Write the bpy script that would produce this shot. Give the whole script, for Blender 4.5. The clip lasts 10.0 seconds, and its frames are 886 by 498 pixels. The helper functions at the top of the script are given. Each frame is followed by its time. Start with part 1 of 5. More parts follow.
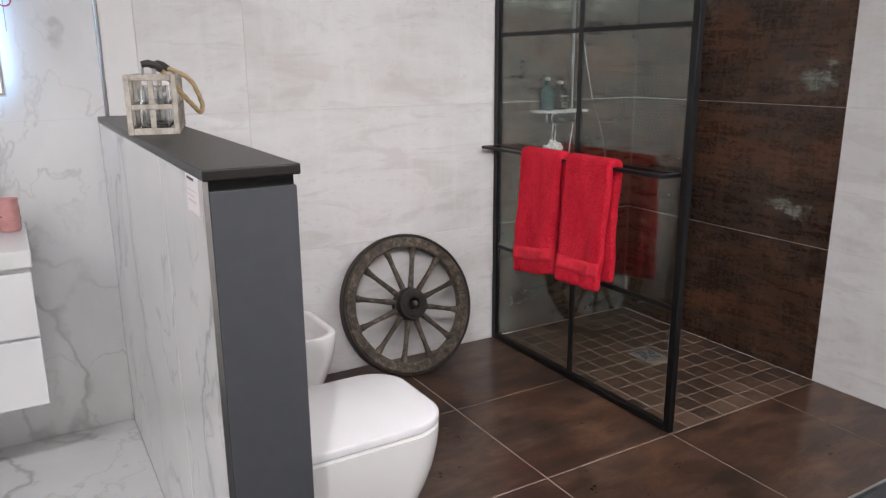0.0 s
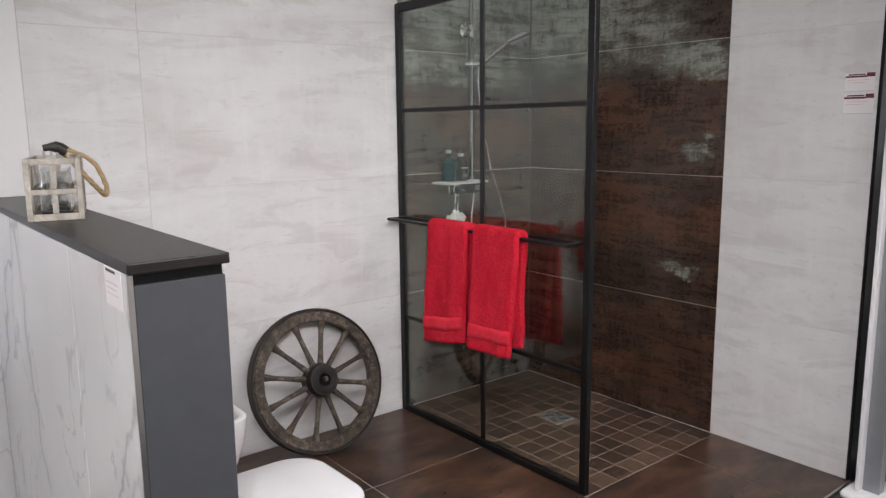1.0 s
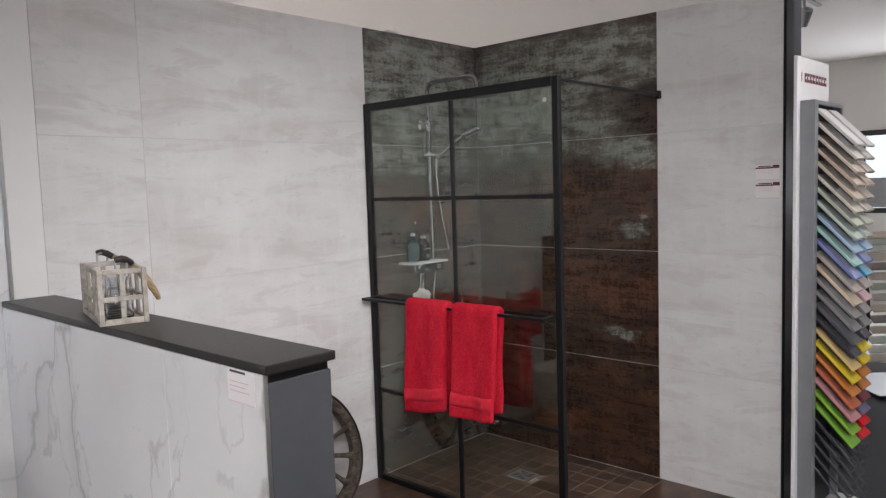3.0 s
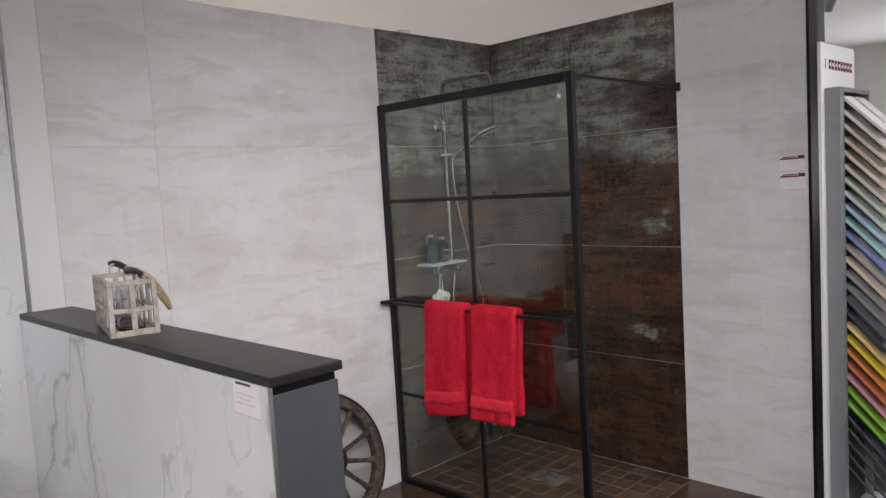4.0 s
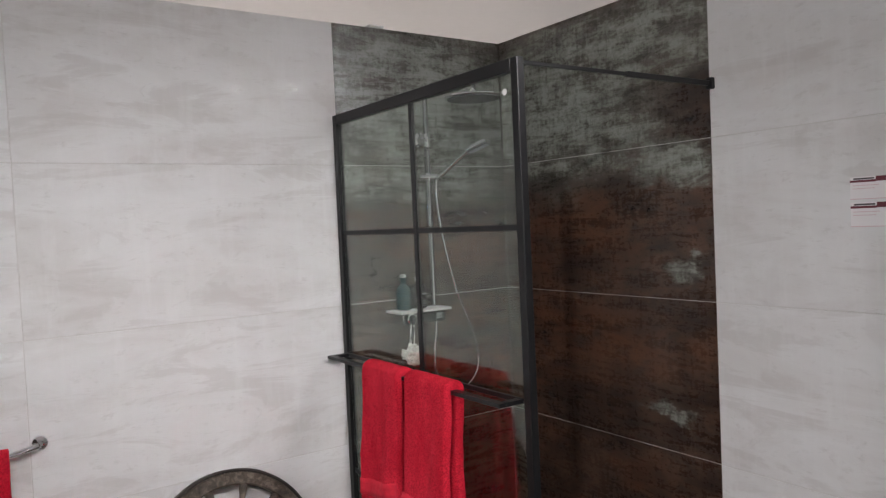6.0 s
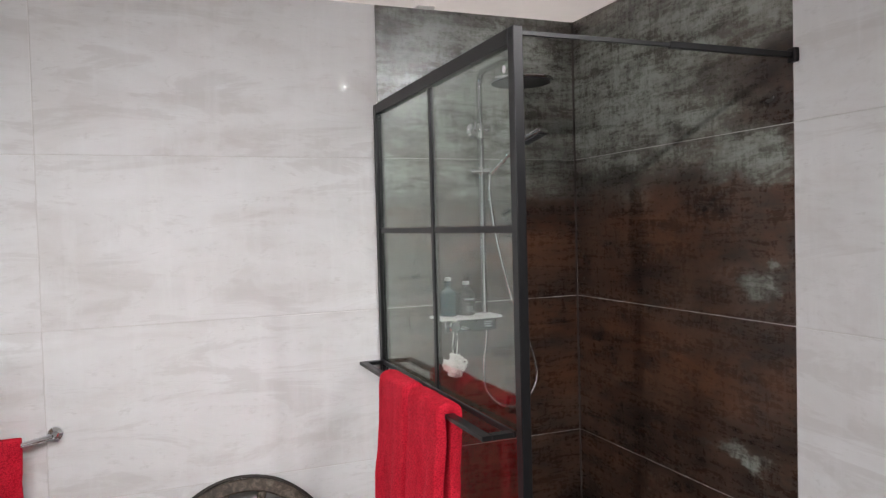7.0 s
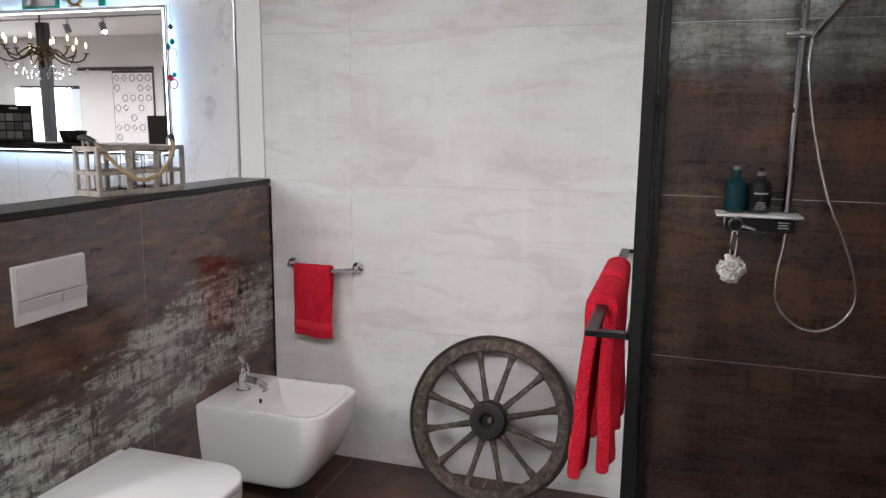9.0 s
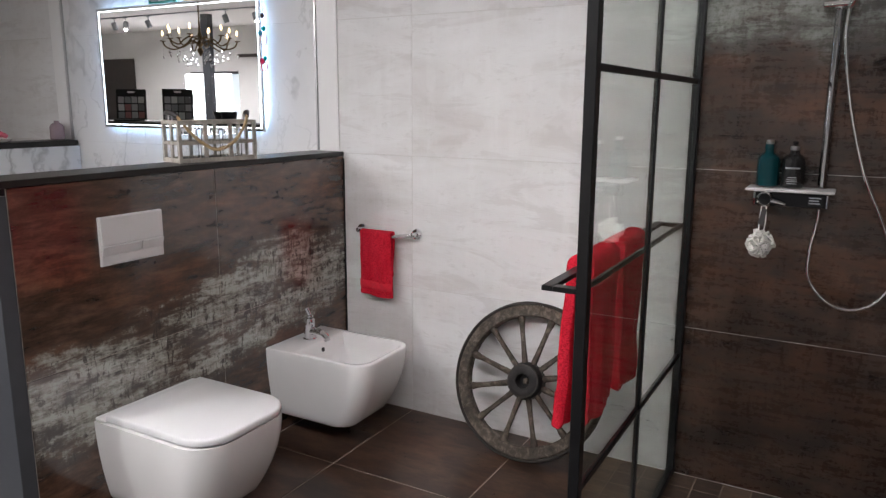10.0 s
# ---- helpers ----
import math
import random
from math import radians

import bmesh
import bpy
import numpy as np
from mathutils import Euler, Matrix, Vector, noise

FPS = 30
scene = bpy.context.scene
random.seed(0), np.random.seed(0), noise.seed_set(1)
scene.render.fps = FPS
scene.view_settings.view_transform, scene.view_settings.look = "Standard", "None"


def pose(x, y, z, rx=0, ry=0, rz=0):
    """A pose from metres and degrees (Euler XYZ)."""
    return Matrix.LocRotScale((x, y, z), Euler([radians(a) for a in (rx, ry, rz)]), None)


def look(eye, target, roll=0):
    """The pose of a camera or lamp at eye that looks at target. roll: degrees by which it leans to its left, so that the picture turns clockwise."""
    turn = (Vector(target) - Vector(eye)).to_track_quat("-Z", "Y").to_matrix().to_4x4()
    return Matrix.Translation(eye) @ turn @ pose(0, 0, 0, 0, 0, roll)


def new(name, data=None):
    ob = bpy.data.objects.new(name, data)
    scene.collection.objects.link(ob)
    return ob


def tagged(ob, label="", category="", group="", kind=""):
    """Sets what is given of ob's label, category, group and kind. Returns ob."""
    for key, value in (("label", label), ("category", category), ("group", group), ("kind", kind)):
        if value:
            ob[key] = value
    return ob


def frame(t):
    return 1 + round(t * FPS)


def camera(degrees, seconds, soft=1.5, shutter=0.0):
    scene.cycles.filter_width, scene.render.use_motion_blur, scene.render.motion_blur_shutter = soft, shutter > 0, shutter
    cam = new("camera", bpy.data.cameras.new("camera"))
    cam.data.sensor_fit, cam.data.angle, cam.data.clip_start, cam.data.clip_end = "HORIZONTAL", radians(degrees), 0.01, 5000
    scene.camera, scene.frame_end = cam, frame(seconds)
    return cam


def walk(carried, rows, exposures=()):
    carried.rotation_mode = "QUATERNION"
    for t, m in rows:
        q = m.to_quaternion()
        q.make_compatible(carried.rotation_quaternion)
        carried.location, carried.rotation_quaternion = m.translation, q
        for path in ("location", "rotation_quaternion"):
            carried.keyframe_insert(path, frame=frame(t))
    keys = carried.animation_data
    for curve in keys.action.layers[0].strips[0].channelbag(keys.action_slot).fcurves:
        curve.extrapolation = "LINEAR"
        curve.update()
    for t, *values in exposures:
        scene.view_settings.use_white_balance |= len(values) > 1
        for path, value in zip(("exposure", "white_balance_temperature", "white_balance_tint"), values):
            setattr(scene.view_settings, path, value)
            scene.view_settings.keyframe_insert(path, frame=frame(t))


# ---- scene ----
cam = camera(62.3, 10.0, soft=1.35)
PATH = [
    (0, (-2.954, -2.976, 1.389), (-1.975, -1.303, 0.896), -0.4),
    (0.5, (-2.981, -3.0, 1.421), (-1.845, -1.4, 1.039), 0.1),
    (1, (-3.024, -2.937, 1.431), (-1.781, -1.405, 1.103), -0.6),
    (1.5, (-3.14, -2.88, 1.484), (-1.811, -1.415, 1.189), -1.6),
    (2, (-3.36, -2.891, 1.514), (-1.949, -1.497, 1.254), -1.8),
    (2.5, (-3.505, -2.918, 1.541), (-2.034, -1.575, 1.362), -1.5),
    (4, (-3.44, -2.924, 1.568), (-2.026, -1.519, 1.401), -3.4),
    (4.5, (-3.169, -2.942, 1.549), (-1.819, -1.473, 1.4), -4.0),
    (5, (-2.887, -2.91, 1.542), (-1.568, -1.412, 1.419), -3.6),
    (5.5, (-2.615, -2.855, 1.54), (-1.368, -1.294, 1.455), -3.1),
    (7, (-1.755, -2.807, 1.524), (-1.017, -0.949, 1.461), -1.5),
    (7.5, (-1.505, -2.749, 1.522), (-1.06, -0.8, 1.47), -0.6),
    (8, (-1.221, -2.706, 1.505), (-1.138, -0.714, 1.357), 0.4),
    (8.5, (-1.037, -2.748, 1.448), (-1.326, -0.789, 1.167), 0.8),
    (9, (-0.85, -2.757, 1.449), (-1.441, -0.876, 1.109), 0.6),
    (9.5, (-0.571, -2.718, 1.429), (-1.389, -0.934, 1.045), 0.6),
    (10, (-0.386, -2.787, 1.429), (-1.347, -1.077, 1.04), 0.3),
]
walk(cam, [(t, look(eye, target, roll)) for t, eye, target, roll in PATH],
     [(0, 0.03), (1.5, 0.10), (2.5, -0.03), (5.5, -0.16), (7.0, 0.14), (7.5, 0.16), (8.5, -0.10), (10.0, 0.0)])

# ---- world and light ----
CEIL = 2.92
world = bpy.data.worlds.new("world")
scene.world = world
world.use_nodes = True
sky = world.node_tree.nodes.new("ShaderNodeTexSky")
sky.sky_type, sky.sun_disc = "NISHITA", False
sky.sun_elevation, sky.sun_rotation = radians(40), radians(100)
world.node_tree.links.new(sky.outputs[0], world.node_tree.nodes["Background"].inputs[0])
world.node_tree.nodes["Background"].inputs[1].default_value = 0.12

SPOT_POWER = 68.0
SPOT_COLOUR = (1.0, 0.97, 1.0)
# track spots over the aisle: place of the lamp head and the point it is turned to
AISLE_SPOTS = [((-3.3, -3.2, 2.76), (-0.4, -0.6, 0.2)), ((-2.4, -3.2, 2.76), (-1.3, -0.8, -0.1)),
               ((-1.78, -3.2, 2.76), (-1.7, -0.9, -0.2)), ((-1.2, -3.2, 2.76), (-1.1, -0.9, -0.1)),
               ((-0.2, -3.2, 2.76), (-2.0, -0.9, 0.1)), ((0.28, -3.2, 2.76), (-0.4, 0.0, 1.5)), ((-4.25, -3.2, 2.76), (-3.2, -0.5, -0.2)), ((-5.3, -3.2, 2.76), (-2.9, -1.0, 0.0))]
# hall track; the last four, from x = -5.6 on, are added unseen fill
HALL_SPOTS = [((-12.3, -6.35, 2.76), (-12.6, -7.4, 0.0)), ((-12.0, -6.35, 2.76), (-11.5, -5.6, 0.0)),
              ((-11.4, -6.35, 2.76), (-10.8, -7.2, 0.0)), ((-9.55, -6.35, 2.76), (-9.3, -7.3, 0.0)),
              ((-8.9, -6.35, 2.76), (-7.6, -6.0, 0.0)), ((-5.6, -6.35, 2.76), (-5.6, -6.2, 0.0)),
              ((-3.6, -6.35, 2.76), (-3.4, -6.2, 0.0)), ((-1.8, -6.35, 2.76), (-1.8, -6.2, 0.0)), ((0.2, -6.35, 2.76), (0.4, -6.2, 0.0))]
EAST_SPOTS = [((2.57, -1.12, 2.76), (4.2, 0.6, 0.0))]
# spots added in the unseen room behind the partition: their bounce brightens the ceiling
NORTH_SPOTS = [((x, 2.2, 2.76), (x, 2.0, 0.0)) for x in (-5.6, -3.4, -1.4, 0.8)]


def lamp_spot(place, target, power, size=95):
    data = bpy.data.lights.new("spot_lamp", "SPOT")
    data.energy, data.color, data.spot_size, data.spot_blend, data.shadow_soft_size = power, SPOT_COLOUR, radians(size), 1.0, 0.018
    ob = new("spot_lamp", data)
    way = (Vector(target) - Vector(place)).normalized()
    ob.matrix_world = look(Vector(place) + way * 0.075, target)


for place, target in AISLE_SPOTS:
    lamp_spot(place, target, SPOT_POWER * (2.0 if place[0] < -5 else 0.95 if place[0] < -4 else 2.6 if place[0] < -3 else 0.9 if place[0] > 0 else 1.35 if place[0] > -0.5 else 0.40 if place[0] > -1.5 else 0.70 if place[0] > -2 else 1.05), 90)
for place, target in HALL_SPOTS:
    lamp_spot(place, target, 170 if place[0] > -7 else 190, 140)
for place, target in EAST_SPOTS:
    lamp_spot(place, target, 90, 130)
for place, target in NORTH_SPOTS:
    lamp_spot(place, target, 340, 130)


def window_light(name, place, target, width, height, power):
    data = bpy.data.lights.new(name, "AREA")
    data.shape, data.size, data.size_y, data.energy, data.color = "RECTANGLE", width, height, power, (0.92, 0.94, 1.0)
    ob = new(name, data)
    ob.matrix_world = look(place, target)


window_light("daylight", (6.2, -1.6, 1.6), (0, -1.6, 1.6), 1.8, 0.95, 60)
window_light("daylight", (-12.1, -8.3, 1.5), (-12.1, 0, 1.5), 1.3, 1.0, 40)

# ---- materials ----


class Nodes:
    """Short hand for node trees."""

    def __init__(self, name):
        self.mat = bpy.data.materials.new(name)
        self.mat.use_nodes = True
        self.t = self.mat.node_tree
        self.b = self.t.nodes["Principled BSDF"]
        self.g = self.t.nodes.new("ShaderNodeNewGeometry")

    def put(self, socket, v):
        if isinstance(v, bpy.types.NodeSocket):
            self.t.links.new(v, socket)
        elif v is not None:
            socket.default_value = (*v, 1.0) if isinstance(v, tuple) and len(v) == 3 and socket.type == "RGBA" else v

    def pos(self, scale=(1, 1, 1), shift=None, random=0.0):
        m = self.t.nodes.new("ShaderNodeMapping")
        v = self.g.outputs["Position"]
        if random:
            info = self.t.nodes.new("ShaderNodeObjectInfo")
            s = self.t.nodes.new("ShaderNodeVectorMath")
            s.operation = "SCALE"
            s.inputs[0].default_value = (random, random * 0.7, random * 1.3)
            self.t.links.new(info.outputs["Random"], s.inputs["Scale"])
            a = self.t.nodes.new("ShaderNodeVectorMath")
            self.t.links.new(v, a.inputs[0])
            self.t.links.new(s.outputs[0], a.inputs[1])
            v = a.outputs[0]
        self.t.links.new(v, m.inputs[0])
        m.inputs["Scale"].default_value = scale
        if shift:
            m.inputs["Location"].default_value = shift
        return m.outputs[0]

    def noise(self, vec, scale, detail=4.0, rough=0.55, twist=0.0):
        n = self.t.nodes.new("ShaderNodeTexNoise")
        n.inputs["Scale"].default_value, n.inputs["Detail"].default_value = scale, detail
        n.inputs["Roughness"].default_value, n.inputs["Distortion"].default_value = rough, twist
        self.t.links.new(vec, n.inputs["Vector"])
        return n.outputs["Fac"]

    def ramp(self, fac, *stops):
        r = self.t.nodes.new("ShaderNodeValToRGB")
        while len(r.color_ramp.elements) < len(stops):
            r.color_ramp.elements.new(0.5)
        for e, (p, c) in zip(r.color_ramp.elements, stops):
            e.position = p
            e.color = (*c, 1) if isinstance(c, tuple) else (c, c, c, 1)
        self.t.links.new(fac, r.inputs[0])
        return r.outputs[0]

    def mix(self, fac, a, b, mode="MIX"):
        m = self.t.nodes.new("ShaderNodeMix")
        m.data_type, m.blend_type = "RGBA", mode
        self.put(m.inputs["Factor"], fac)
        self.put(m.inputs["A"], a)
        self.put(m.inputs["B"], b)
        for s in m.inputs:
            if s.type == "RGBA" and s.name in "AB" and not s.is_linked:
                v = a if s.name == "A" else b
                if isinstance(v, tuple):
                    s.default_value = (*v, 1)
        for s in m.inputs:
            if s.type == "RGBA":
                v = a if s.name == "A" else b
                if isinstance(v, bpy.types.NodeSocket) and not s.is_linked:
                    self.t.links.new(v, s)
        return [o for o in m.outputs if o.type == "RGBA"][0]

    def calc(self, op, a, b=0.0, c=None, clamp=False):
        m = self.t.nodes.new("ShaderNodeMath")
        m.operation, m.use_clamp = op, clamp
        self.put(m.inputs[0], a)
        self.put(m.inputs[1], b)
        if c is not None:
            self.put(m.inputs[2], c)
        return m.outputs[0]

    def bump(self, height, strength=0.2, distance=0.002):
        n = self.t.nodes.new("ShaderNodeBump")
        n.inputs["Strength"].default_value, n.inputs["Distance"].default_value = strength, distance
        self.t.links.new(height, n.inputs["Height"])
        self.t.links.new(n.outputs[0], self.b.inputs["Normal"])

    def out(self, colour=None, rough=None, metal=None, **more):
        self.put(self.b.inputs["Base Color"], colour)
        self.put(self.b.inputs["Roughness"], rough)
        self.put(self.b.inputs["Metallic"], metal)
        for k, v in more.items():
            self.put(self.b.inputs[k.replace("_", " ")], v)
        return self.mat

    def axes(self):
        s = self.t.nodes.new("ShaderNodeSeparateXYZ")
        self.t.links.new(self.g.outputs["Position"], s.inputs[0])
        return s.outputs

    def patch(self, a, z, ca, cz, ra, rz, slope=0.0):
        """A soft oval on a wall: 1 in its middle, 0 outside. a runs along the wall."""
        da = self.calc("SUBTRACT", a, ca)
        dz = self.calc("SUBTRACT", self.calc("SUBTRACT", z, cz), self.calc("MULTIPLY", da, slope))
        u = self.calc("POWER", self.calc("ABSOLUTE", self.calc("DIVIDE", da, ra)), 2.0)
        v = self.calc("POWER", self.calc("ABSOLUTE", self.calc("DIVIDE", dz, rz)), 2.0)
        return self.calc("SUBTRACT", 1.0, self.calc("ADD", u, v), clamp=True)


def plain(name, colour, rough=0.5, metal=0.0, grain=0.0, scale=60.0, vary=0.12, **more):
    """A surface of one paint or metal, with slight wear in colour and gloss."""
    n = Nodes(name)
    f = n.noise(n.pos(), scale * 0.12, 3)
    dark = tuple(c * (1 - vary) for c in colour)
    light = tuple(min(1.0, c * (1 + vary)) for c in colour)
    col = n.mix(f, dark, light)
    fine = n.noise(n.pos(), scale, 3)
    r = n.calc("MULTIPLY_ADD", fine, 0.12 * min(1, rough * 3), rough - 0.06 * min(1, rough * 3))
    if grain:
        n.bump(fine, grain)
    return n.out(col, r, metal, **more)


def rust_tile(name, axis, pale=(), orange=(), rough=0.28, lift=1.0, streak=(1.0, 1.0, 2.6), rust=0.75, worn_by=0.7, worn=(0.300, 0.335, 0.300), veil_by=0.6, pitted=0.8, gloss=0.6, bump=0.08, scarce=0.92):
    """Oxidised-metal porcelain: dark brown, rusty clouds, brushed strokes and worn grey-green patches, drawn out along the wall."""
    n = Nodes(name)
    ax = n.axes()
    a, z = ax[axis], ax[2]
    big = n.noise(n.pos(streak), 1.6, 6, 0.62, 0.35)
    mid = n.noise(n.pos((streak[0] * 2, streak[1] * 2, streak[2] * 1.6), (3, 7, 1)), 3.2, 9, 0.66, 0.3)
    # brush strokes: short upright ones, long level ones, and grit
    upright = n.noise(n.pos((30, 30, 5.5), (2, 4, 1)), 1.0, 6, 0.70, 0.9)
    level = n.noise(n.pos((4.0, 4.0, 30), (4, 1, 6)), 1.0, 8, 0.74, 0.6)
    grit = n.noise(n.pos((1, 1, 1.6)), 46, 6, 0.76)
    stroke = n.calc("ADD", n.calc("MULTIPLY", upright, 0.22), n.calc("ADD", n.calc("MULTIPLY", level, 0.44), n.calc("MULTIPLY", grit, 0.34)))
    tone = n.calc("ADD", n.calc("MULTIPLY", mid, 0.76), n.calc("MULTIPLY", stroke, 0.24))
    base = n.ramp(tone, (0.34, (0.013 * lift, 0.0095 * lift, 0.0085 * lift)), (0.48, (0.041 * lift, 0.024 * lift, 0.0170 * lift)), (0.56, (0.070 * lift, 0.040 * lift, 0.027 * lift)), (0.68, (0.118 * lift, 0.070 * lift, 0.048 * lift)))
    rusty = n.ramp(big, (0.48, 0.0), (0.68, 0.8))
    for spot in orange:
        rusty = n.calc("ADD", rusty, n.calc("MULTIPLY", n.patch(a, z, *spot), n.ramp(mid, (0.35, 0.0), (0.6, 1.1))))
    rusty = n.calc("MULTIPLY", rusty, n.ramp(stroke, (0.40, 0.1), (0.56, 1.0)), clamp=True)
    col = n.mix(n.calc("MULTIPLY", rusty, rust), base, (0.150 * lift, 0.058 * lift, 0.026 * lift))
    # dark soot in drifting bands
    soot = n.ramp(n.noise(n.pos((streak[0] * 1.3, streak[1] * 1.3, streak[2] * 1.5), (9, 5, 3)), 1.9, 7, 0.66, 0.5), (0.50, 0.0), (0.66, 1.0))
    col = n.mix(n.calc("MULTIPLY", soot, 0.55), col, (0.016 * lift, 0.0125 * lift, 0.0115 * lift))
    haze = None
    ragged_a = n.calc("ADD", a, n.calc("MULTIPLY", n.calc("SUBTRACT", mid, 0.5), 0.55))
    ragged_z = n.calc("ADD", z, n.calc("MULTIPLY", n.calc("SUBTRACT", n.noise(n.pos((3, 3, 5), (2, 2, 2)), 1.6, 5, 0.62), 0.5), 0.34))
    for spot in pale:
        p = n.patch(ragged_a, ragged_z, *spot)
        haze = p if haze is None else n.calc("MAXIMUM", haze, p)
    if haze is not None:
        reach = n.calc("ADD", n.calc("MULTIPLY", stroke, 1.5), n.calc("ADD", n.calc("MULTIPLY", mid, 0.75), n.calc("MULTIPLY", haze, 0.30)))
        worn_at = n.calc("MULTIPLY", n.ramp(n.calc("SUBTRACT", reach, scarce), (0.38, 0.0), (0.60, 1.0)), n.calc("MULTIPLY", haze, 2.4, clamp=True))
        veil = n.calc("MULTIPLY", n.calc("MULTIPLY", haze, 1.6, clamp=True), n.ramp(mid, (0.32, veil_by * 0.25), (0.62, veil_by)))
        col = n.mix(veil, col, (worn[0] * 0.42, worn[1] * 0.40, worn[2] * 0.38))
        col = n.mix(n.calc("MULTIPLY", worn_at, worn_by), col, worn)
        pits = n.calc("MULTIPLY", n.ramp(n.calc("ADD", n.calc("MULTIPLY", n.noise(n.pos((46, 46, 12), (8, 3, 2)), 1.0, 4, 0.65, 0.9), 0.6), n.calc("MULTIPLY", n.noise(n.pos((9, 9, 40), (1, 6, 2)), 1.0, 4, 0.65, 0.5), 0.4)), (0.54, 0.0), (0.59, 1.0)), n.calc("MULTIPLY", haze, 2.0, clamp=True))
        col = n.mix(n.calc("MULTIPLY", pits, pitted), col, (0.040, 0.031, 0.026))
    r = n.calc("MULTIPLY_ADD", stroke, rough, rough * 0.5)
    n.bump(stroke, bump, 0.002)
    return n.out(col, r, 0.0, Specular_IOR_Level=gloss)


def white_tile(name):
    """Pale lime-washed porcelain: broad brushed fields, level grey drifts, a few ragged specks."""
    n = Nodes(name)
    rag = n.noise(n.pos((2, 2, 3)), 9, 6, 0.72)
    big = n.noise(n.pos((0.8, 0.8, 3.0), random=9.0), 1.4, 7, 0.64, 0.5)
    mid = n.noise(n.pos((1.0, 1.0, 4.4), random=7.0), 1.9, 8, 0.66, 0.8)
    wash = n.noise(n.pos((1.5, 1.5, 2.1), random=4.0), 1.7, 3, 0.5, 0.2)
    drip = n.noise(n.pos((7, 7, 0.9), random=5.0), 2.4, 6, 0.66)
    fine = n.noise(n.pos((2, 2, 4)), 30, 4, 0.7)
    col = n.ramp(big, (0.30, (0.590, 0.568, 0.552)), (0.45, (0.650, 0.636, 0.624)), (0.53, (0.690, 0.682, 0.674)), (0.66, (0.730, 0.727, 0.722)))
    field = n.calc("ADD", wash, n.calc("MULTIPLY", n.calc("SUBTRACT", rag, 0.5), 0.16))
    col = n.mix(n.calc("MULTIPLY", n.ramp(field, (0.49, 0.0), (0.525, 1.0)), 0.32), col, (0.745, 0.744, 0.740))
    col = n.mix(n.calc("MULTIPLY", n.ramp(mid, (0.54, 0.0), (0.60, 1.0)), 0.44), col, (0.545, 0.522, 0.505))
    col = n.mix(n.calc("MULTIPLY", n.ramp(drip, (0.5, 0.0), (0.70, 1.0)), 0.34), col, (0.765, 0.763, 0.758))
    lines = n.calc("SUBTRACT", 1.0, n.calc("MULTIPLY", n.calc("ABSOLUTE", n.calc("SUBTRACT", mid, 0.47)), 42), clamp=True)
    col = n.mix(n.calc("MULTIPLY", n.calc("MULTIPLY", lines, n.ramp(rag, (0.50, 0.0), (0.62, 1.0))), 0.34), col, (0.44, 0.415, 0.39))
    n.bump(n.calc("ADD", fine, n.calc("MULTIPLY", mid, 1.5)), 0.05, 0.001)
    return n.out(col, n.calc("MULTIPLY_ADD", fine, 0.03, 0.022), 0.0, Specular_IOR_Level=0.032)


def marble(name, rough=0.12):
    """Polished white marble porcelain with branching grey veins."""
    n = Nodes(name)
    p = n.pos((1, 1, 1), (2.3, 1.1, 0.4))
    warp = n.t.nodes.new("ShaderNodeTexNoise")
    warp.inputs["Scale"].default_value, warp.inputs["Detail"].default_value = 1.3, 6
    n.t.links.new(p, warp.inputs["Vector"])
    w = n.t.nodes.new("ShaderNodeVectorMath")
    w.operation = "MULTIPLY_ADD"
    n.t.links.new(warp.outputs["Color"], w.inputs[0])
    w.inputs[1].default_value = (1.1, 1.1, 1.1)
    n.t.links.new(p, w.inputs[2])
    m = n.t.nodes.new("ShaderNodeMapping")
    m.inputs["Rotation"].default_value, m.inputs["Scale"].default_value = (0.5, 0.7, 0.4), (1.0, 1.0, 0.55)
    n.t.links.new(w.outputs[0], m.inputs[0])
    a = n.noise(m.outputs[0], 1.25, 3, 0.5)
    b = n.noise(m.outputs[0], 2.9, 4, 0.55)
    soft = n.noise(p, 1.7, 4)
    va = n.calc("SUBTRACT", 1.0, n.calc("MULTIPLY", n.calc("ABSOLUTE", n.calc("SUBTRACT", a, 0.5)), 70), clamp=True)
    vb = n.calc("SUBTRACT", 1.0, n.calc("MULTIPLY", n.calc("ABSOLUTE", n.calc("SUBTRACT", b, 0.52)), 60), clamp=True)
    halo = n.calc("SUBTRACT", 1.0, n.calc("MULTIPLY", n.calc("ABSOLUTE", n.calc("SUBTRACT", a, 0.5)), 11), clamp=True)
    gate = n.ramp(soft, (0.32, 0.15), (0.52, 1.0))
    col = n.mix(n.calc("MULTIPLY", n.calc("MULTIPLY", halo, gate), 0.24), n.ramp(soft, (0.2, (0.70, 0.70, 0.70)), (0.8, (0.80, 0.795, 0.785))), (0.48, 0.485, 0.49))
    col = n.mix(n.calc("MULTIPLY", n.calc("MULTIPLY", va, gate), 0.52), col, (0.27, 0.27, 0.265))
    col = n.mix(n.calc("MULTIPLY", n.calc("MULTIPLY", vb, n.ramp(soft, (0.40, 0.1), (0.58, 1.0))), 0.45), col, (0.38, 0.375, 0.37))
    return n.out(col, rough, 0.0)


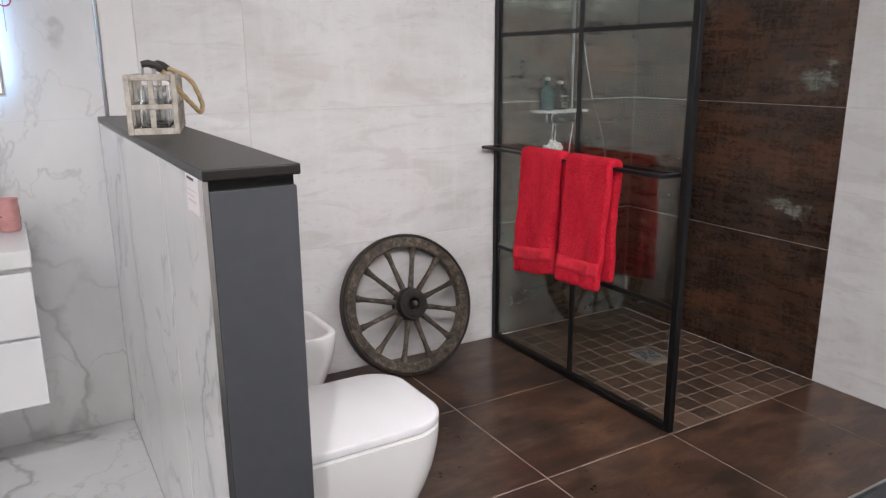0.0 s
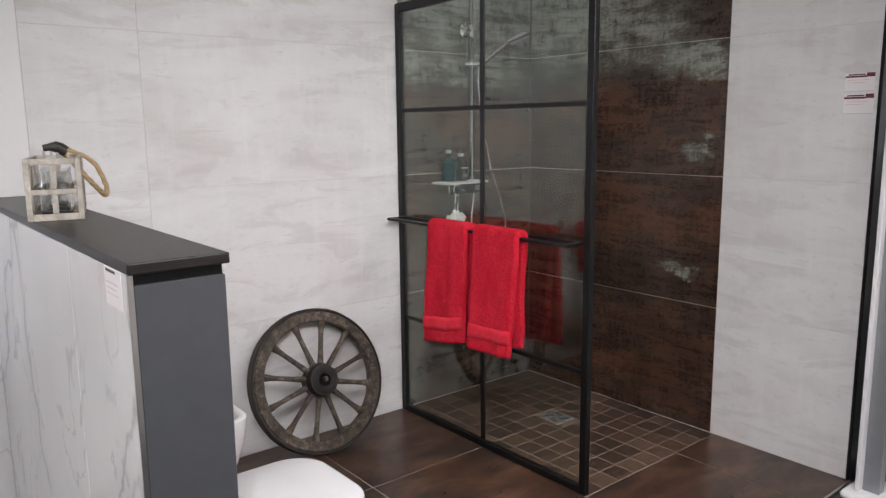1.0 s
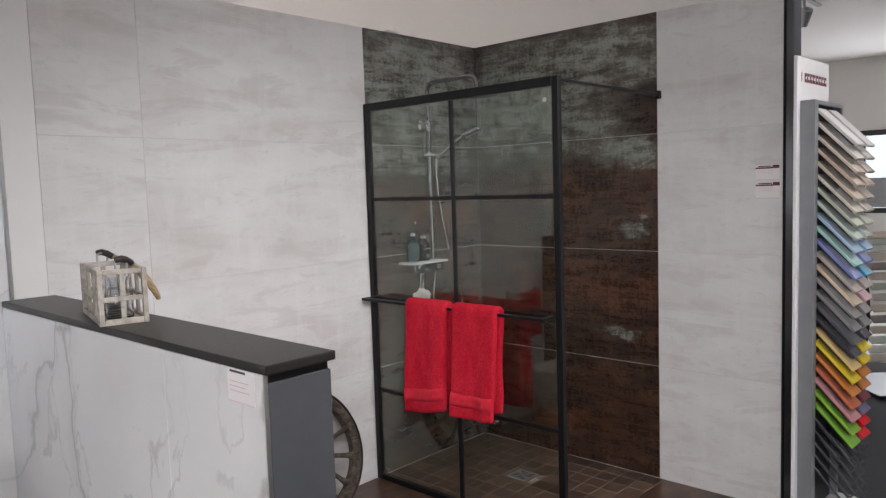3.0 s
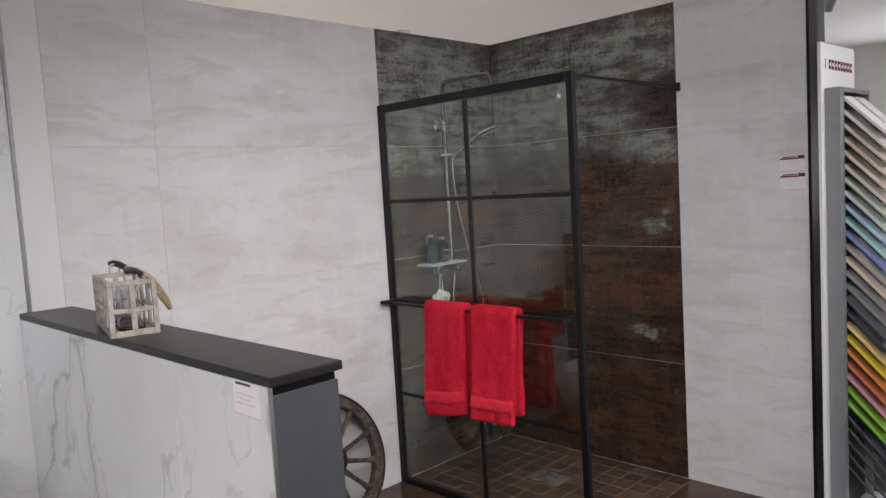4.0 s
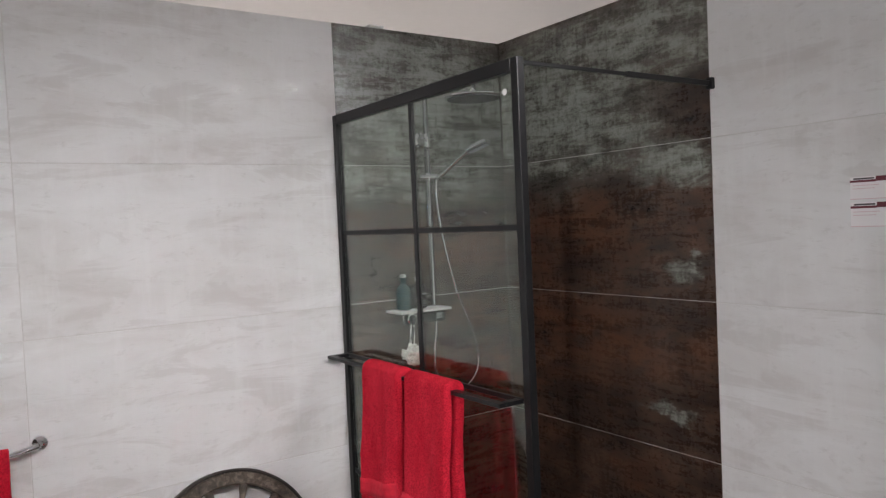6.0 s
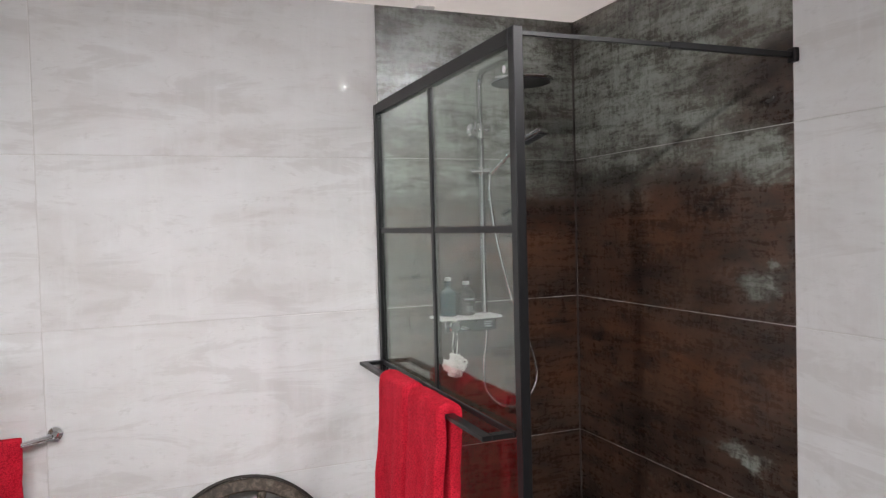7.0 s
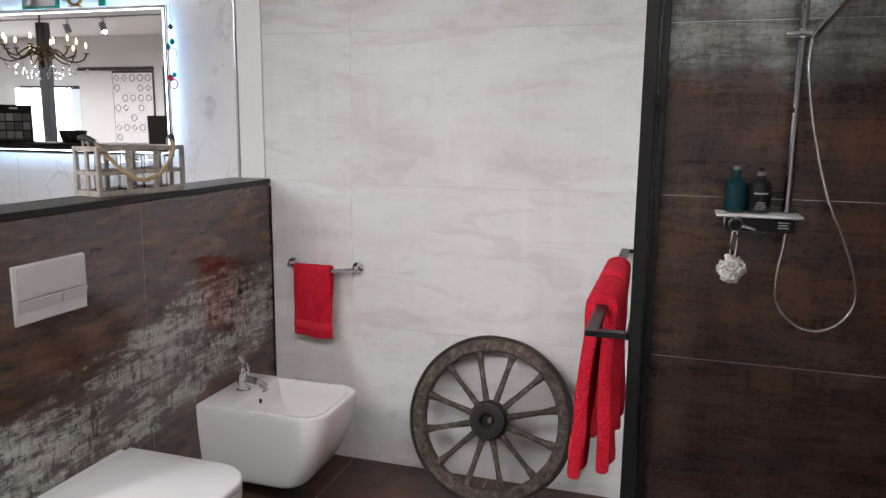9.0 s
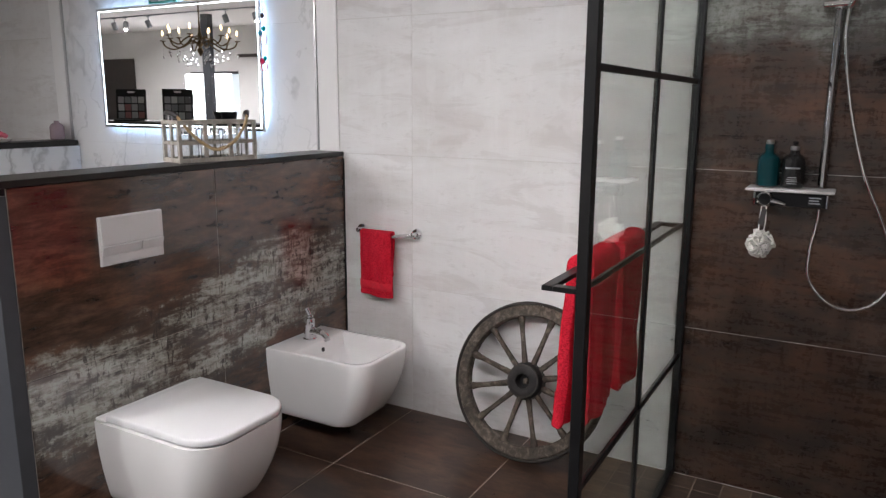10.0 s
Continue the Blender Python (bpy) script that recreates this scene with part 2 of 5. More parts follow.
def terry(name):
    n = Nodes(name)
    loop = n.noise(n.pos(), 230, 3, 0.65)
    clump = n.noise(n.pos((1, 1, 0.5)), 55, 4, 0.65)
    rub = n.noise(n.pos((1, 1, 0.35)), 16, 4)
    col = n.mix(n.ramp(rub, (0.3, 0.0), (0.7, 1.0)), (0.64, 0.013, 0.034), (0.86, 0.034, 0.070))
    col = n.mix(n.ramp(loop, (0.36, 0.75), (0.56, 0.0)), col, (0.34, 0.002, 0.008))
    col = n.mix(n.ramp(clump, (0.55, 0.0), (0.75, 0.35)), col, (0.86, 0.05, 0.075))
    n.bump(n.calc("ADD", loop, n.calc("MULTIPLY", clump, 1.6)), 1.0, 0.006)
    return n.out(col, 0.95, 0.0, Specular_IOR_Level=0.15)


def old_wood(name, colours, along=(1, 1, 1), scale=18):
    n = Nodes(name)
    v = n.t.nodes.new("ShaderNodeTexCoord").outputs["Object"]
    m = n.t.nodes.new("ShaderNodeMapping")
    n.t.links.new(v, m.inputs[0])
    m.inputs["Scale"].default_value = along
    g = n.noise(m.outputs[0], scale, 7, 0.7, 0.4)
    blot = n.noise(v, 7, 4)
    col = n.ramp(g, (0.28, colours[0]), (0.5, colours[1]), (0.72, colours[2]))
    col = n.mix(n.calc("MULTIPLY", n.ramp(blot, (0.4, 0.0), (0.7, 1.0)), 0.5), col, colours[0])
    n.bump(g, 0.5, 0.004)
    return n.out(col, n.calc("MULTIPLY_ADD", blot, 0.2, 0.6), 0.0)


def carpet(name):
    n = Nodes(name)
    f = n.noise(n.pos(), 260, 3, 0.7)
    s = n.noise(n.pos(), 3, 4)
    col = n.mix(f, (0.022, 0.024, 0.028), (0.085, 0.088, 0.096))
    col = n.mix(n.calc("MULTIPLY", s, 0.3), col, (0.05, 0.05, 0.055))
    n.bump(f, 0.8, 0.006)
    return n.out(col, 0.95, 0.0)


def glow(name, colour, strength):
    n = Nodes(name)
    return n.out((0.9, 0.9, 0.9), 0.4, 0.0, Emission_Color=colour, Emission_Strength=strength)


M = {}
M["white"] = white_tile("white_porcelain")
M["rust_back"] = rust_tile("rust_porcelain_back", 0, lift=0.88, worn_by=0.50, rust=0.75, worn=(0.39, 0.43, 0.39), veil_by=0.74, pitted=0.35,
                           pale=[(-0.45, 2.10, 1.0, 0.46), (-0.32, 1.78, 0.50, 0.20), (-0.8, 1.72, 0.26, 0.13)],
                           orange=[(-0.22, 1.45, 0.5, 0.14), (-0.35, 0.86, 0.6, 0.14), (-0.1, 1.1, 0.3, 0.1)])
# upper pale patches: lighter print, plus the glossy haze put into the colour
M["rust_right"] = rust_tile("rust_porcelain_right", 1, lift=1.0, worn_by=0.50, worn=(0.42, 0.46, 0.41), rust=0.58, veil_by=0.82, gloss=0.45, pitted=0.35,
                            pale=[(-0.28, 2.02, 0.80, 0.44), (-0.98, 1.74, 0.24, 0.12), (-0.70, 1.88, 0.42, 0.12), (-0.6, 2.22, 0.9, 0.24), (-1.05, 1.32, 0.11, 0.05), (-0.98, 0.76, 0.15, 0.03)],
                            orange=[(-0.62, 1.50, 0.45, 0.16), (-0.45, 1.02, 0.5, 0.16), (-0.75, 0.22, 0.5, 0.09), (-0.9, 0.98, 0.3, 0.1)])
M["rust_half"] = rust_tile("rust_porcelain_half_wall", 1, lift=1.5, rough=0.13, worn_by=0.95, rust=0.36, worn=(0.45, 0.455, 0.40), veil_by=0.40, pitted=0.9, streak=(1.0, 1.0, 5.0), gloss=1.0, bump=0.012, scarce=0.89,
                           pale=[(-0.66, 0.70, 0.62, 0.17, 0.26), (-1.38, 0.50, 0.60, 0.20, 0.12), (-0.68, 0.47, 0.50, 0.13, 0.2), (-0.18, 0.66, 0.36, 0.22, 0.2)],
                           orange=[(-1.45, 0.90, 0.18, 0.10), (-0.45, 1.05, 0.4, 0.1), (-1.1, 0.8, 0.3, 0.06)])
M["rust_floor"] = rust_tile("rust_porcelain_floor", 0, rough=0.30, lift=1.25, rust=0.55, streak=(0.7, 1.6, 1.0), gloss=0.5, bump=0.03)
M["marble"] = marble("white_marble")
M["grout_light"] = plain("pale_grout", (0.60, 0.58, 0.555), 0.85, grain=0.2)
M["grout_floor"] = plain("tan_grout", (0.42, 0.36, 0.305), 0.8, grain=0.2)
M["grout_tray"] = plain("taupe_grout", (0.23, 0.185, 0.150), 0.8, grain=0.2)
M["grout_brown"] = plain("brown_grout", (0.36, 0.31, 0.265), 0.85, grain=0.2)
M["black"] = plain("black_powder_coat", (0.006, 0.006, 0.0065), 0.36, grain=0.05, scale=300, Specular_IOR_Level=0.32)
M["grey_panel"] = plain("anthracite_panel", (0.056, 0.059, 0.066), 0.45, grain=0.04, scale=200, Specular_IOR_Level=0.35)
M["cap"] = plain("black_stone_cap", (0.015, 0.013, 0.012), 0.36, grain=0.12, scale=150, vary=0.6, Specular_IOR_Level=0.32)
M["black_gloss"] = plain("black_gloss", (0.006, 0.006, 0.007), 0.06, Specular_IOR_Level=0.22)
M["chrome"] = plain("chrome", (0.82, 0.83, 0.85), 0.07, 1.0, vary=0.03)
# same chrome, with the dark reflections of the room put into its colour
M["chrome_dark"] = plain("shaded_chrome", (0.42, 0.425, 0.44), 0.05, 1.0, vary=0.05)
M["steel"] = plain("brushed_steel", (0.5, 0.5, 0.5), 0.3, 1.0, scale=200)
M["alu"] = plain("grey_metal_sheet", (0.33, 0.345, 0.36), 0.42, 0.5, scale=120)
M["ceramic"] = plain("white_ceramic", (0.80, 0.795, 0.785), 0.09, vary=0.015)
M["gloss_white"] = plain("white_lacquer", (0.80, 0.80, 0.805), 0.14, vary=0.02)
M["white_plastic"] = plain("satin_white_plastic", (0.62, 0.60, 0.59), 0.34, vary=0.04)
M["wall_paint"] = plain("white_wall_paint", (0.74, 0.73, 0.715), 0.8, grain=0.1, scale=90, vary=0.03)
M["strip_paint"] = plain("white_panel", (0.77, 0.765, 0.755), 0.3, scale=60, vary=0.02)
M["ceiling"] = plain("ceiling_paint", (0.70, 0.675, 0.665), 0.9, grain=0.1, scale=120, vary=0.03)
M["carpet"] = carpet("charcoal_carpet")
M["pale_floor"] = plain("pale_floor_stone", (0.56, 0.53, 0.49), 0.45, grain=0.1, scale=50, vary=0.06)
M["terry"] = terry("red_terry")
M["terry_band"] = plain("red_woven_band", (0.70, 0.018, 0.044), 0.95, grain=0.8, scale=420, vary=0.25)
M["wheel_wood"] = old_wood("weathered_wheel_wood", [(0.014, 0.010, 0.007), (0.078, 0.061, 0.045), (0.260, 0.216, 0.168)], scale=34)
M["rim_iron"] = plain("rusty_iron_tyre", (0.038, 0.032, 0.028), 0.6, 0.4, grain=0.4, scale=80, vary=0.4)
M["hub_wood"] = old_wood("dark_hub_wood", [(0.004, 0.003, 0.003), (0.011, 0.009, 0.008), (0.030, 0.024, 0.021)], scale=26)
M["crate_wood"] = old_wood("whitewashed_wood", [(0.20, 0.175, 0.14), (0.42, 0.385, 0.33), (0.58, 0.55, 0.50)], scale=30)
M["rope"] = plain("jute_rope", (0.40, 0.29, 0.155), 0.9, grain=0.6, scale=300, vary=0.3)
M["leather"] = plain("black_leather", (0.022, 0.019, 0.018), 0.45, grain=0.2, scale=200)
M["brass"] = plain("aged_brass", (0.16, 0.105, 0.05), 0.35, 0.9, vary=0.3)
M["card"] = plain("paper_card", (0.80, 0.77, 0.77), 0.6, vary=0.02)
M["card_red"] = plain("printed_maroon", (0.13, 0.018, 0.028), 0.6, vary=0.05)
M["card_pink"] = plain("printed_pink", (0.66, 0.46, 0.49), 0.6, vary=0.05)
M["ink"] = plain("printed_ink", (0.05, 0.045, 0.045), 0.6, vary=0.05)
M["teal"] = plain("teal_bottle_plastic", (0.002, 0.034, 0.040), 0.07, vary=0.15)
M["dark_bottle"] = plain("black_bottle_plastic", (0.012, 0.012, 0.012), 0.16, vary=0.2)
M["loofah"] = plain("white_mesh_sponge", (0.78, 0.765, 0.72), 0.8, grain=0.8, scale=260, vary=0.1)
M["pink"] = plain("pink_patterned_glass", (0.60, 0.30, 0.29), 0.2, scale=260, vary=0.35)
M["rose"] = plain("dark_red_speckle", (0.18, 0.02, 0.04), 0.4)
M["led"] = glow("led_strip", (0.80, 0.90, 1.0), 4.5)
M["led_back"] = glow("led_back_strip", (0.40, 0.64, 1.0), 24.0)
M["bulb"] = glow("warm_bulb", (1.0, 0.66, 0.34), 6.0)
M["spot_face"] = glow("spot_lens", (1.0, 0.96, 0.9), 10.0)
M["outside"] = glow("bright_street", (0.86, 0.93, 1.0), 0.85)
M["slate"] = plain("dark_brown_board", (0.06, 0.048, 0.042), 0.6, vary=0.2)
M["counter_wood"] = plain("dark_counter", (0.10, 0.075, 0.06), 0.45, vary=0.2)


def clear_glass(name, tint, rough=0.0):
    n = Nodes(name)
    return n.out(tint, rough, 0.0, Transmission_Weight=1.0, IOR=1.47)


def thin_pane(name, tint, head_on):
    """A thin sheet of safety glass: lets the view straight through, mirrors more at a slant."""
    n = Nodes(name)
    n.t.nodes.remove(n.b)
    clear = n.t.nodes.new("ShaderNodeBsdfTransparent")
    clear.inputs[0].default_value = (*tint, 1)
    gloss = n.t.nodes.new("ShaderNodeBsdfGlossy")
    gloss.inputs["Color"].default_value, gloss.inputs["Roughness"].default_value = (0.90, 1.0, 0.94, 1), 0.0
    weight = n.t.nodes.new("ShaderNodeLayerWeight")
    weight.inputs["Blend"].default_value = 0.5
    slant = n.calc("MULTIPLY_ADD", n.calc("POWER", weight.outputs["Facing"], 5.0), 1.0 - head_on, head_on, clamp=True)
    mix = n.t.nodes.new("ShaderNodeMixShader")
    n.t.links.new(slant, mix.inputs[0])
    n.t.links.new(clear.outputs[0], mix.inputs[1])
    n.t.links.new(gloss.outputs[0], mix.inputs[2])
    n.t.links.new(mix.outputs[0], n.t.nodes["Material Output"].inputs["Surface"])
    return n.mat


M["pane"] = thin_pane("grey_tinted_pane", (0.965, 0.985, 0.968), 0.062)
M["jar_glass"] = clear_glass("clear_glass", (0.96, 0.97, 0.97))
n = Nodes("mirror_silver")
M["mirror"] = n.out((0.90, 0.915, 0.92), 0.012, 1.0)

n = Nodes("brown_mosaic")
info = n.t.nodes.new("ShaderNodeObjectInfo").outputs["Random"]
cloud = n.noise(n.pos((1.5, 1.5, 1), random=6.0), 8, 7, 0.7, 0.4)
smear = n.noise(n.pos((1.0, 3.0, 1), random=3.0), 12, 6, 0.72)
tone = n.ramp(info, (0.0, (0.040, 0.026, 0.019)), (0.35, (0.068, 0.043, 0.030)), (0.7, (0.105, 0.062, 0.040)), (1.0, (0.150, 0.098, 0.066)))
tone = n.mix(n.ramp(cloud, (0.38, 0.5), (0.60, 0.0)), tone, (0.030, 0.020, 0.015))
tone = n.mix(n.ramp(smear, (0.50, 0.0), (0.70, 0.6)), tone, (0.175, 0.120, 0.084))
n.bump(cloud, 0.08)
M["mosaic"] = n.out(tone, n.calc("MULTIPLY_ADD", cloud, 0.24, 0.24), 0.0)

# ---- builders ----


def link_mesh(name, bm, material, smooth=False, angle=40):
    me = bpy.data.meshes.new(name)
    bmesh.ops.recalc_face_normals(bm, faces=bm.faces)
    if smooth:
        for f in bm.faces:
            f.smooth = True
        for e in bm.edges:
            if len(e.link_faces) == 2 and e.calc_face_angle(0) > radians(angle):
                e.smooth = False
    bm.to_mesh(me)
    bm.free()
    me.materials.append(material)
    return new(name, me)


def part(name, bm, material, parent, label="", smooth=False, angle=40):
    ob = link_mesh(name, bm, material, smooth, angle)
    ob.parent = parent
    return tagged(ob, label)


def thing(name, label, category, place=(0, 0, 0), turn=(0, 0, 0), group="", kind=""):
    ob = new(name)
    ob.matrix_world = pose(*place, *turn)
    ob.empty_display_size = 0.1
    return tagged(ob, label, category, group, kind)


def solid(name, bm, material, label, category, smooth=False, kind="", group="", angle=40):
    return tagged(link_mesh(name, bm, material, smooth, angle), label, category, group, kind)


def add_box(bm, lo, hi, bevel=0.0, segments=1, m=None):
    lo, hi = Vector(lo), Vector(hi)
    vs = bmesh.ops.create_cube(bm, size=1.0, matrix=Matrix.Translation((lo + hi) / 2) @ Matrix.Diagonal((*(hi - lo), 1)))["verts"]
    if bevel:
        es = {e for v in vs for e in v.link_edges}
        got = bmesh.ops.bevel(bm, geom=list(es), offset=bevel, segments=segments, profile=0.5, affect="EDGES")
        vs = list({v for f in got["faces"] for v in f.verts} | {v for v in vs if v.is_valid})
    if m is not None:
        bmesh.ops.transform(bm, matrix=m, verts=vs)
    return vs


def box(lo, hi, bevel=0.0, segments=1, m=None):
    bm = bmesh.new()
    add_box(bm, lo, hi, bevel, segments, m)
    return bm


def add_tube(bm, points, radius, sides=10, closed=False, flat=1.0):
    """A tube along points; radius is a number or one for each point."""
    pts = [Vector(p) for p in points]
    n = len(pts)
    radii = radius if isinstance(radius, (list, tuple)) else [radius] * n
    rings, side = [], None
    for i, p in enumerate(pts):
        a = pts[i - 1] if (i or closed) else p
        b = pts[(i + 1) % n] if (i + 1 < n or closed) else p
        way = (b - a).normalized()
        if side is None:
            side = way.orthogonal().normalized()
        side = (side - way * side.dot(way)).normalized()
        up = way.cross(side)
        rings.append([bm.verts.new(p + (side * math.cos(k * math.tau / sides) + up * math.sin(k * math.tau / sides) * flat) * radii[i]) for k in range(sides)])
    for i in range(n if closed else n - 1):
        r, s = rings[i], rings[(i + 1) % n]
        for k in range(sides):
            bm.faces.new((r[k], r[(k + 1) % sides], s[(k + 1) % sides], s[k]))
    if not closed:
        bm.faces.new(rings[0][::-1])
        bm.faces.new(rings[-1])
    return bm


def tube(points, radius, sides=10, closed=False, flat=1.0):
    return add_tube(bmesh.new(), points, radius, sides, closed, flat)


def add_lathe(bm, profile, sides=24, m=None, cap=True):
    """Turns (radius, height) pairs round z."""
    rings = []
    for r, z in profile:
        rings.append([bm.verts.new((r * math.cos(k * math.tau / sides), r * math.sin(k * math.tau / sides), z)) for k in range(sides)])
    for r, s in zip(rings, rings[1:]):
        for k in range(sides):
            bm.faces.new((r[k], r[(k + 1) % sides], s[(k + 1) % sides], s[k]))
    if cap:
        bm.faces.new(rings[0][::-1])
        bm.faces.new(rings[-1])
    if m is not None:
        bmesh.ops.transform(bm, matrix=m, verts=[v for r in rings for v in r])
    return bm


def lathe(profile, sides=24, m=None, cap=True):
    return add_lathe(bmesh.new(), profile, sides, m, cap)


def curve_points(points, steps=8, closed=False):
    """A smooth line through points (Catmull-Rom)."""
    p = [Vector(q) for q in points]
    n = len(p)
    out = []
    for i in range(n if closed else n - 1):
        a, b, c, d = (p[(i + k) % n] if closed else p[min(max(i + k, 0), n - 1)] for k in (-1, 0, 1, 2))
        for s in range(steps):
            t = s / steps
            out.append(0.5 * ((2 * b) + (c - a) * t + (2 * a - 5 * b + 4 * c - d) * t * t + (3 * b - a - 3 * c + d) * t ** 3))
    if not closed:
        out.append(p[-1])
    return out


def loft(rings, cap_first=True, cap_last=True):
    bm = bmesh.new()
    vs = [[bm.verts.new(p) for p in ring] for ring in rings]
    n = len(vs[0])
    for r, s in zip(vs, vs[1:]):
        for k in range(n):
            bm.faces.new((r[k], r[(k + 1) % n], s[(k + 1) % n], s[k]))
    if cap_first:
        bm.faces.new(vs[0][::-1])
    if cap_last:
        bm.faces.new(vs[-1])
    return bm


PIECES = {}


def piece(name, parent, lo, hi, material, chamfer=0.0012):
    """One tile or panel: shares its mesh with all others of its size and material."""
    size = tuple(round(h - l, 4) for l, h in zip(lo, hi))
    key = (size, material.name, chamfer)
    if key not in PIECES:
        bm = box([-s / 2 for s in size], [s / 2 for s in size], chamfer)
        me = bpy.data.meshes.new(name)
        bmesh.ops.recalc_face_normals(bm, faces=bm.faces)
        bm.to_mesh(me)
        bm.free()
        me.materials.append(material)
        PIECES[key] = me
    ob = new(name, PIECES[key])
    ob.location = [(l + h) / 2 for l, h in zip(lo, hi)]
    ob.parent = parent
    return ob

# ---- structure ----
BROWN_X = -0.905       # where the brown tiling of the back wall begins
SCREEN_X = -0.909
BROWN_Y = -1.19        # where the brown tiling of the side wall ends
END_Y = -1.797         # free end of the side wall
HALF_L, HALF_R, HALF_END, HALF_TOP = -2.668, -2.492, -1.634, 1.207
WALL_TOP = 2.405
GAP = 0.0011

floor = solid("floor", box((-16, -8.4, -0.12), (6.5, 4.2, -0.012)), M["carpet"], "charcoal cut-pile carpet of the showroom", "floor", kind="structure")
wall_back = solid("wall_back", box((-6.6, 0.0018, -0.012), (0.12, 0.14, WALL_TOP - 0.003)), M["grout_light"], "tiled partition wall of the display bathroom", "wall", kind="structure")
wall_side = solid("wall_side", box((0.0018, END_Y, -0.012), (0.212, 0.0015, WALL_TOP - 0.003)), M["grout_light"], "tiled side partition of the walk-in shower", "wall", kind="structure")
wall_half = solid("wall_half", box((HALF_L + 0.0018, HALF_END + 0.049, -0.012), (HALF_R - 0.0018, 0.0015, 1.184)), M["grout_brown"], "half-height dividing wall behind toilet and bidet", "wall", kind="structure")
wall_half_far = solid("wall_half_far", box((-4.62, -1.60, -0.012), (-4.455, 0.008, 1.172)), M["grout_light"], "second half-height wall beyond the vanity", "wall", kind="structure")
bathroom_floor = solid("bathroom_floor", box((-4.62, -1.81, -0.0118), (0.0015, 0.0015, -0.0016)), M["grout_floor"], "tiled floor of the display bathroom", "floor", kind="structure")

# outer room
for k, (lo, hi) in enumerate((((-15.99, -8.39, -0.0115), (6.29, -4.3, -0.006)), ((3.4, -4.299, -0.0115), (6.29, 4.19, -0.006)), ((-15.99, -4.299, -0.0115), (-6.7, 4.19, -0.006)), ((-6.699, 0.15, -0.0115), (3.399, 4.19, -0.006)))):
    solid("floor_pale", box(lo, hi), M["pale_floor"], "pale stone-look floor of the showroom aisle", "floor", kind="structure")
solid("wall_north", box((-16.2, 4.2, -0.1), (6.7, 4.35, CEIL)), M["wall_paint"], "plain white showroom wall", "wall", kind="structure")
solid("wall_west", box((-16.2, -8.6, -0.1), (-16.0, 4.2, CEIL)), M["wall_paint"], "plain white showroom wall", "wall", kind="structure")
solid("ceiling", box((-16.2, -8.6, CEIL), (6.7, 4.35, CEIL + 0.12)), M["ceiling"], "matt off-white showroom ceiling", "ceiling", kind="structure")


def holed_wall(name, axis, at, thick, span, holes, label):
    """A wall across an axis with rectangular openings (a0, a1, z0, z1), built from blocks between them."""
    bm = bmesh.new()

    def block(a0, a1, z0, z1):
        if a1 - a0 > 1e-4 and z1 - z0 > 1e-4:
            if axis == "x":
                add_box(bm, (at, a0, z0), (at + thick, a1, z1))
            else:
                add_box(bm, (a0, at, z0), (a1, at + thick, z1))
    a = span[0]
    for a0, a1, z0, z1 in sorted(holes):
        block(a, a0, -0.1, CEIL)
        block(a0, a1, -0.1, z0)
        block(a0, a1, z1, CEIL)
        a = a1
    block(a, span[1], -0.1, CEIL)
    return solid(name, bm, M["wall_paint"], label, "wall", kind="structure")


holed_wall("wall_east", "x", 6.3, 0.2, (-8.6, 4.2), [(-2.5, -0.62, 1.1, 2.08)], "white showroom wall with a wide window")
holed_wall("wall_south", "y", -8.6, 0.2, (-16.0, 6.3), [(-12.8, -11.35, 0.95, 2.05)], "white showroom wall with shop windows")


def window(name, axis, at, a0, a1, z0, z1, bars, label):
    win = thing(name, label, "window", kind="structure")

    def bar(nm, p, q, z_lo, z_hi, depth=0.06, mat=None):
        lo, hi = ((at - depth / 2, p, z_lo), (at + depth / 2, q, z_hi)) if axis == "x" else ((p, at - depth / 2, z_lo), (q, at + depth / 2, z_hi))
        part(nm, box(lo, hi, 0.004), mat or M["grey_panel"], win)
    bar("window_frame", a0, a1, z0, z0 + 0.06)
    bar("window_frame", a0, a1, z1 - 0.06, z1)
    bar("window_frame", a0, a0 + 0.06, z0 + 0.06, z1 - 0.06)
    bar("window_frame", a1 - 0.06, a1, z0 + 0.06, z1 - 0.06)
    edges = [a0 + 0.06] + [a0 + (a1 - a0) * b for b in bars] + [a1 - 0.06]
    for b in edges[1:-1]:
        bar("glazing_bar", b - 0.03, b + 0.03, z0 + 0.06, z1 - 0.06)
    for p, q in zip(edges, edges[1:]):
        bar("pane", p + 0.031, q - 0.031, z0 + 0.061, z1 - 0.061, 0.008, M["jar_glass"])
    for ob in win.children:
        if ob.name.startswith("pane"):
            ob.visible_shadow = False


window("window_1", "x", 6.4, -2.5, -0.62, 1.1, 2.08, [0.35, 0.7], "grey-framed showroom window onto a bright street")
win1 = bpy.data.objects["window_1"]
part("frosted_band", box((6.392, -2.43, 1.17), (6.395, -0.69, 1.52)), M["alu"], win1, "frosted lower band of the pane")
window("window_2", "y", -8.5, -12.8, -11.35, 0.95, 2.05, [0.36], "grey-framed window, bright daylight outside")
solid("backdrop", box((7.6, -4.5, -0.5), (7.7, 1.5, 4.0)), M["outside"], "bright hazy street outside the window", "backdrop", kind="structure")
solid("backdrop", box((-13.5, -9.9, -0.5), (4.5, -9.8, 4.0)), M["outside"], "bright hazy street outside the windows", "backdrop", kind="structure")

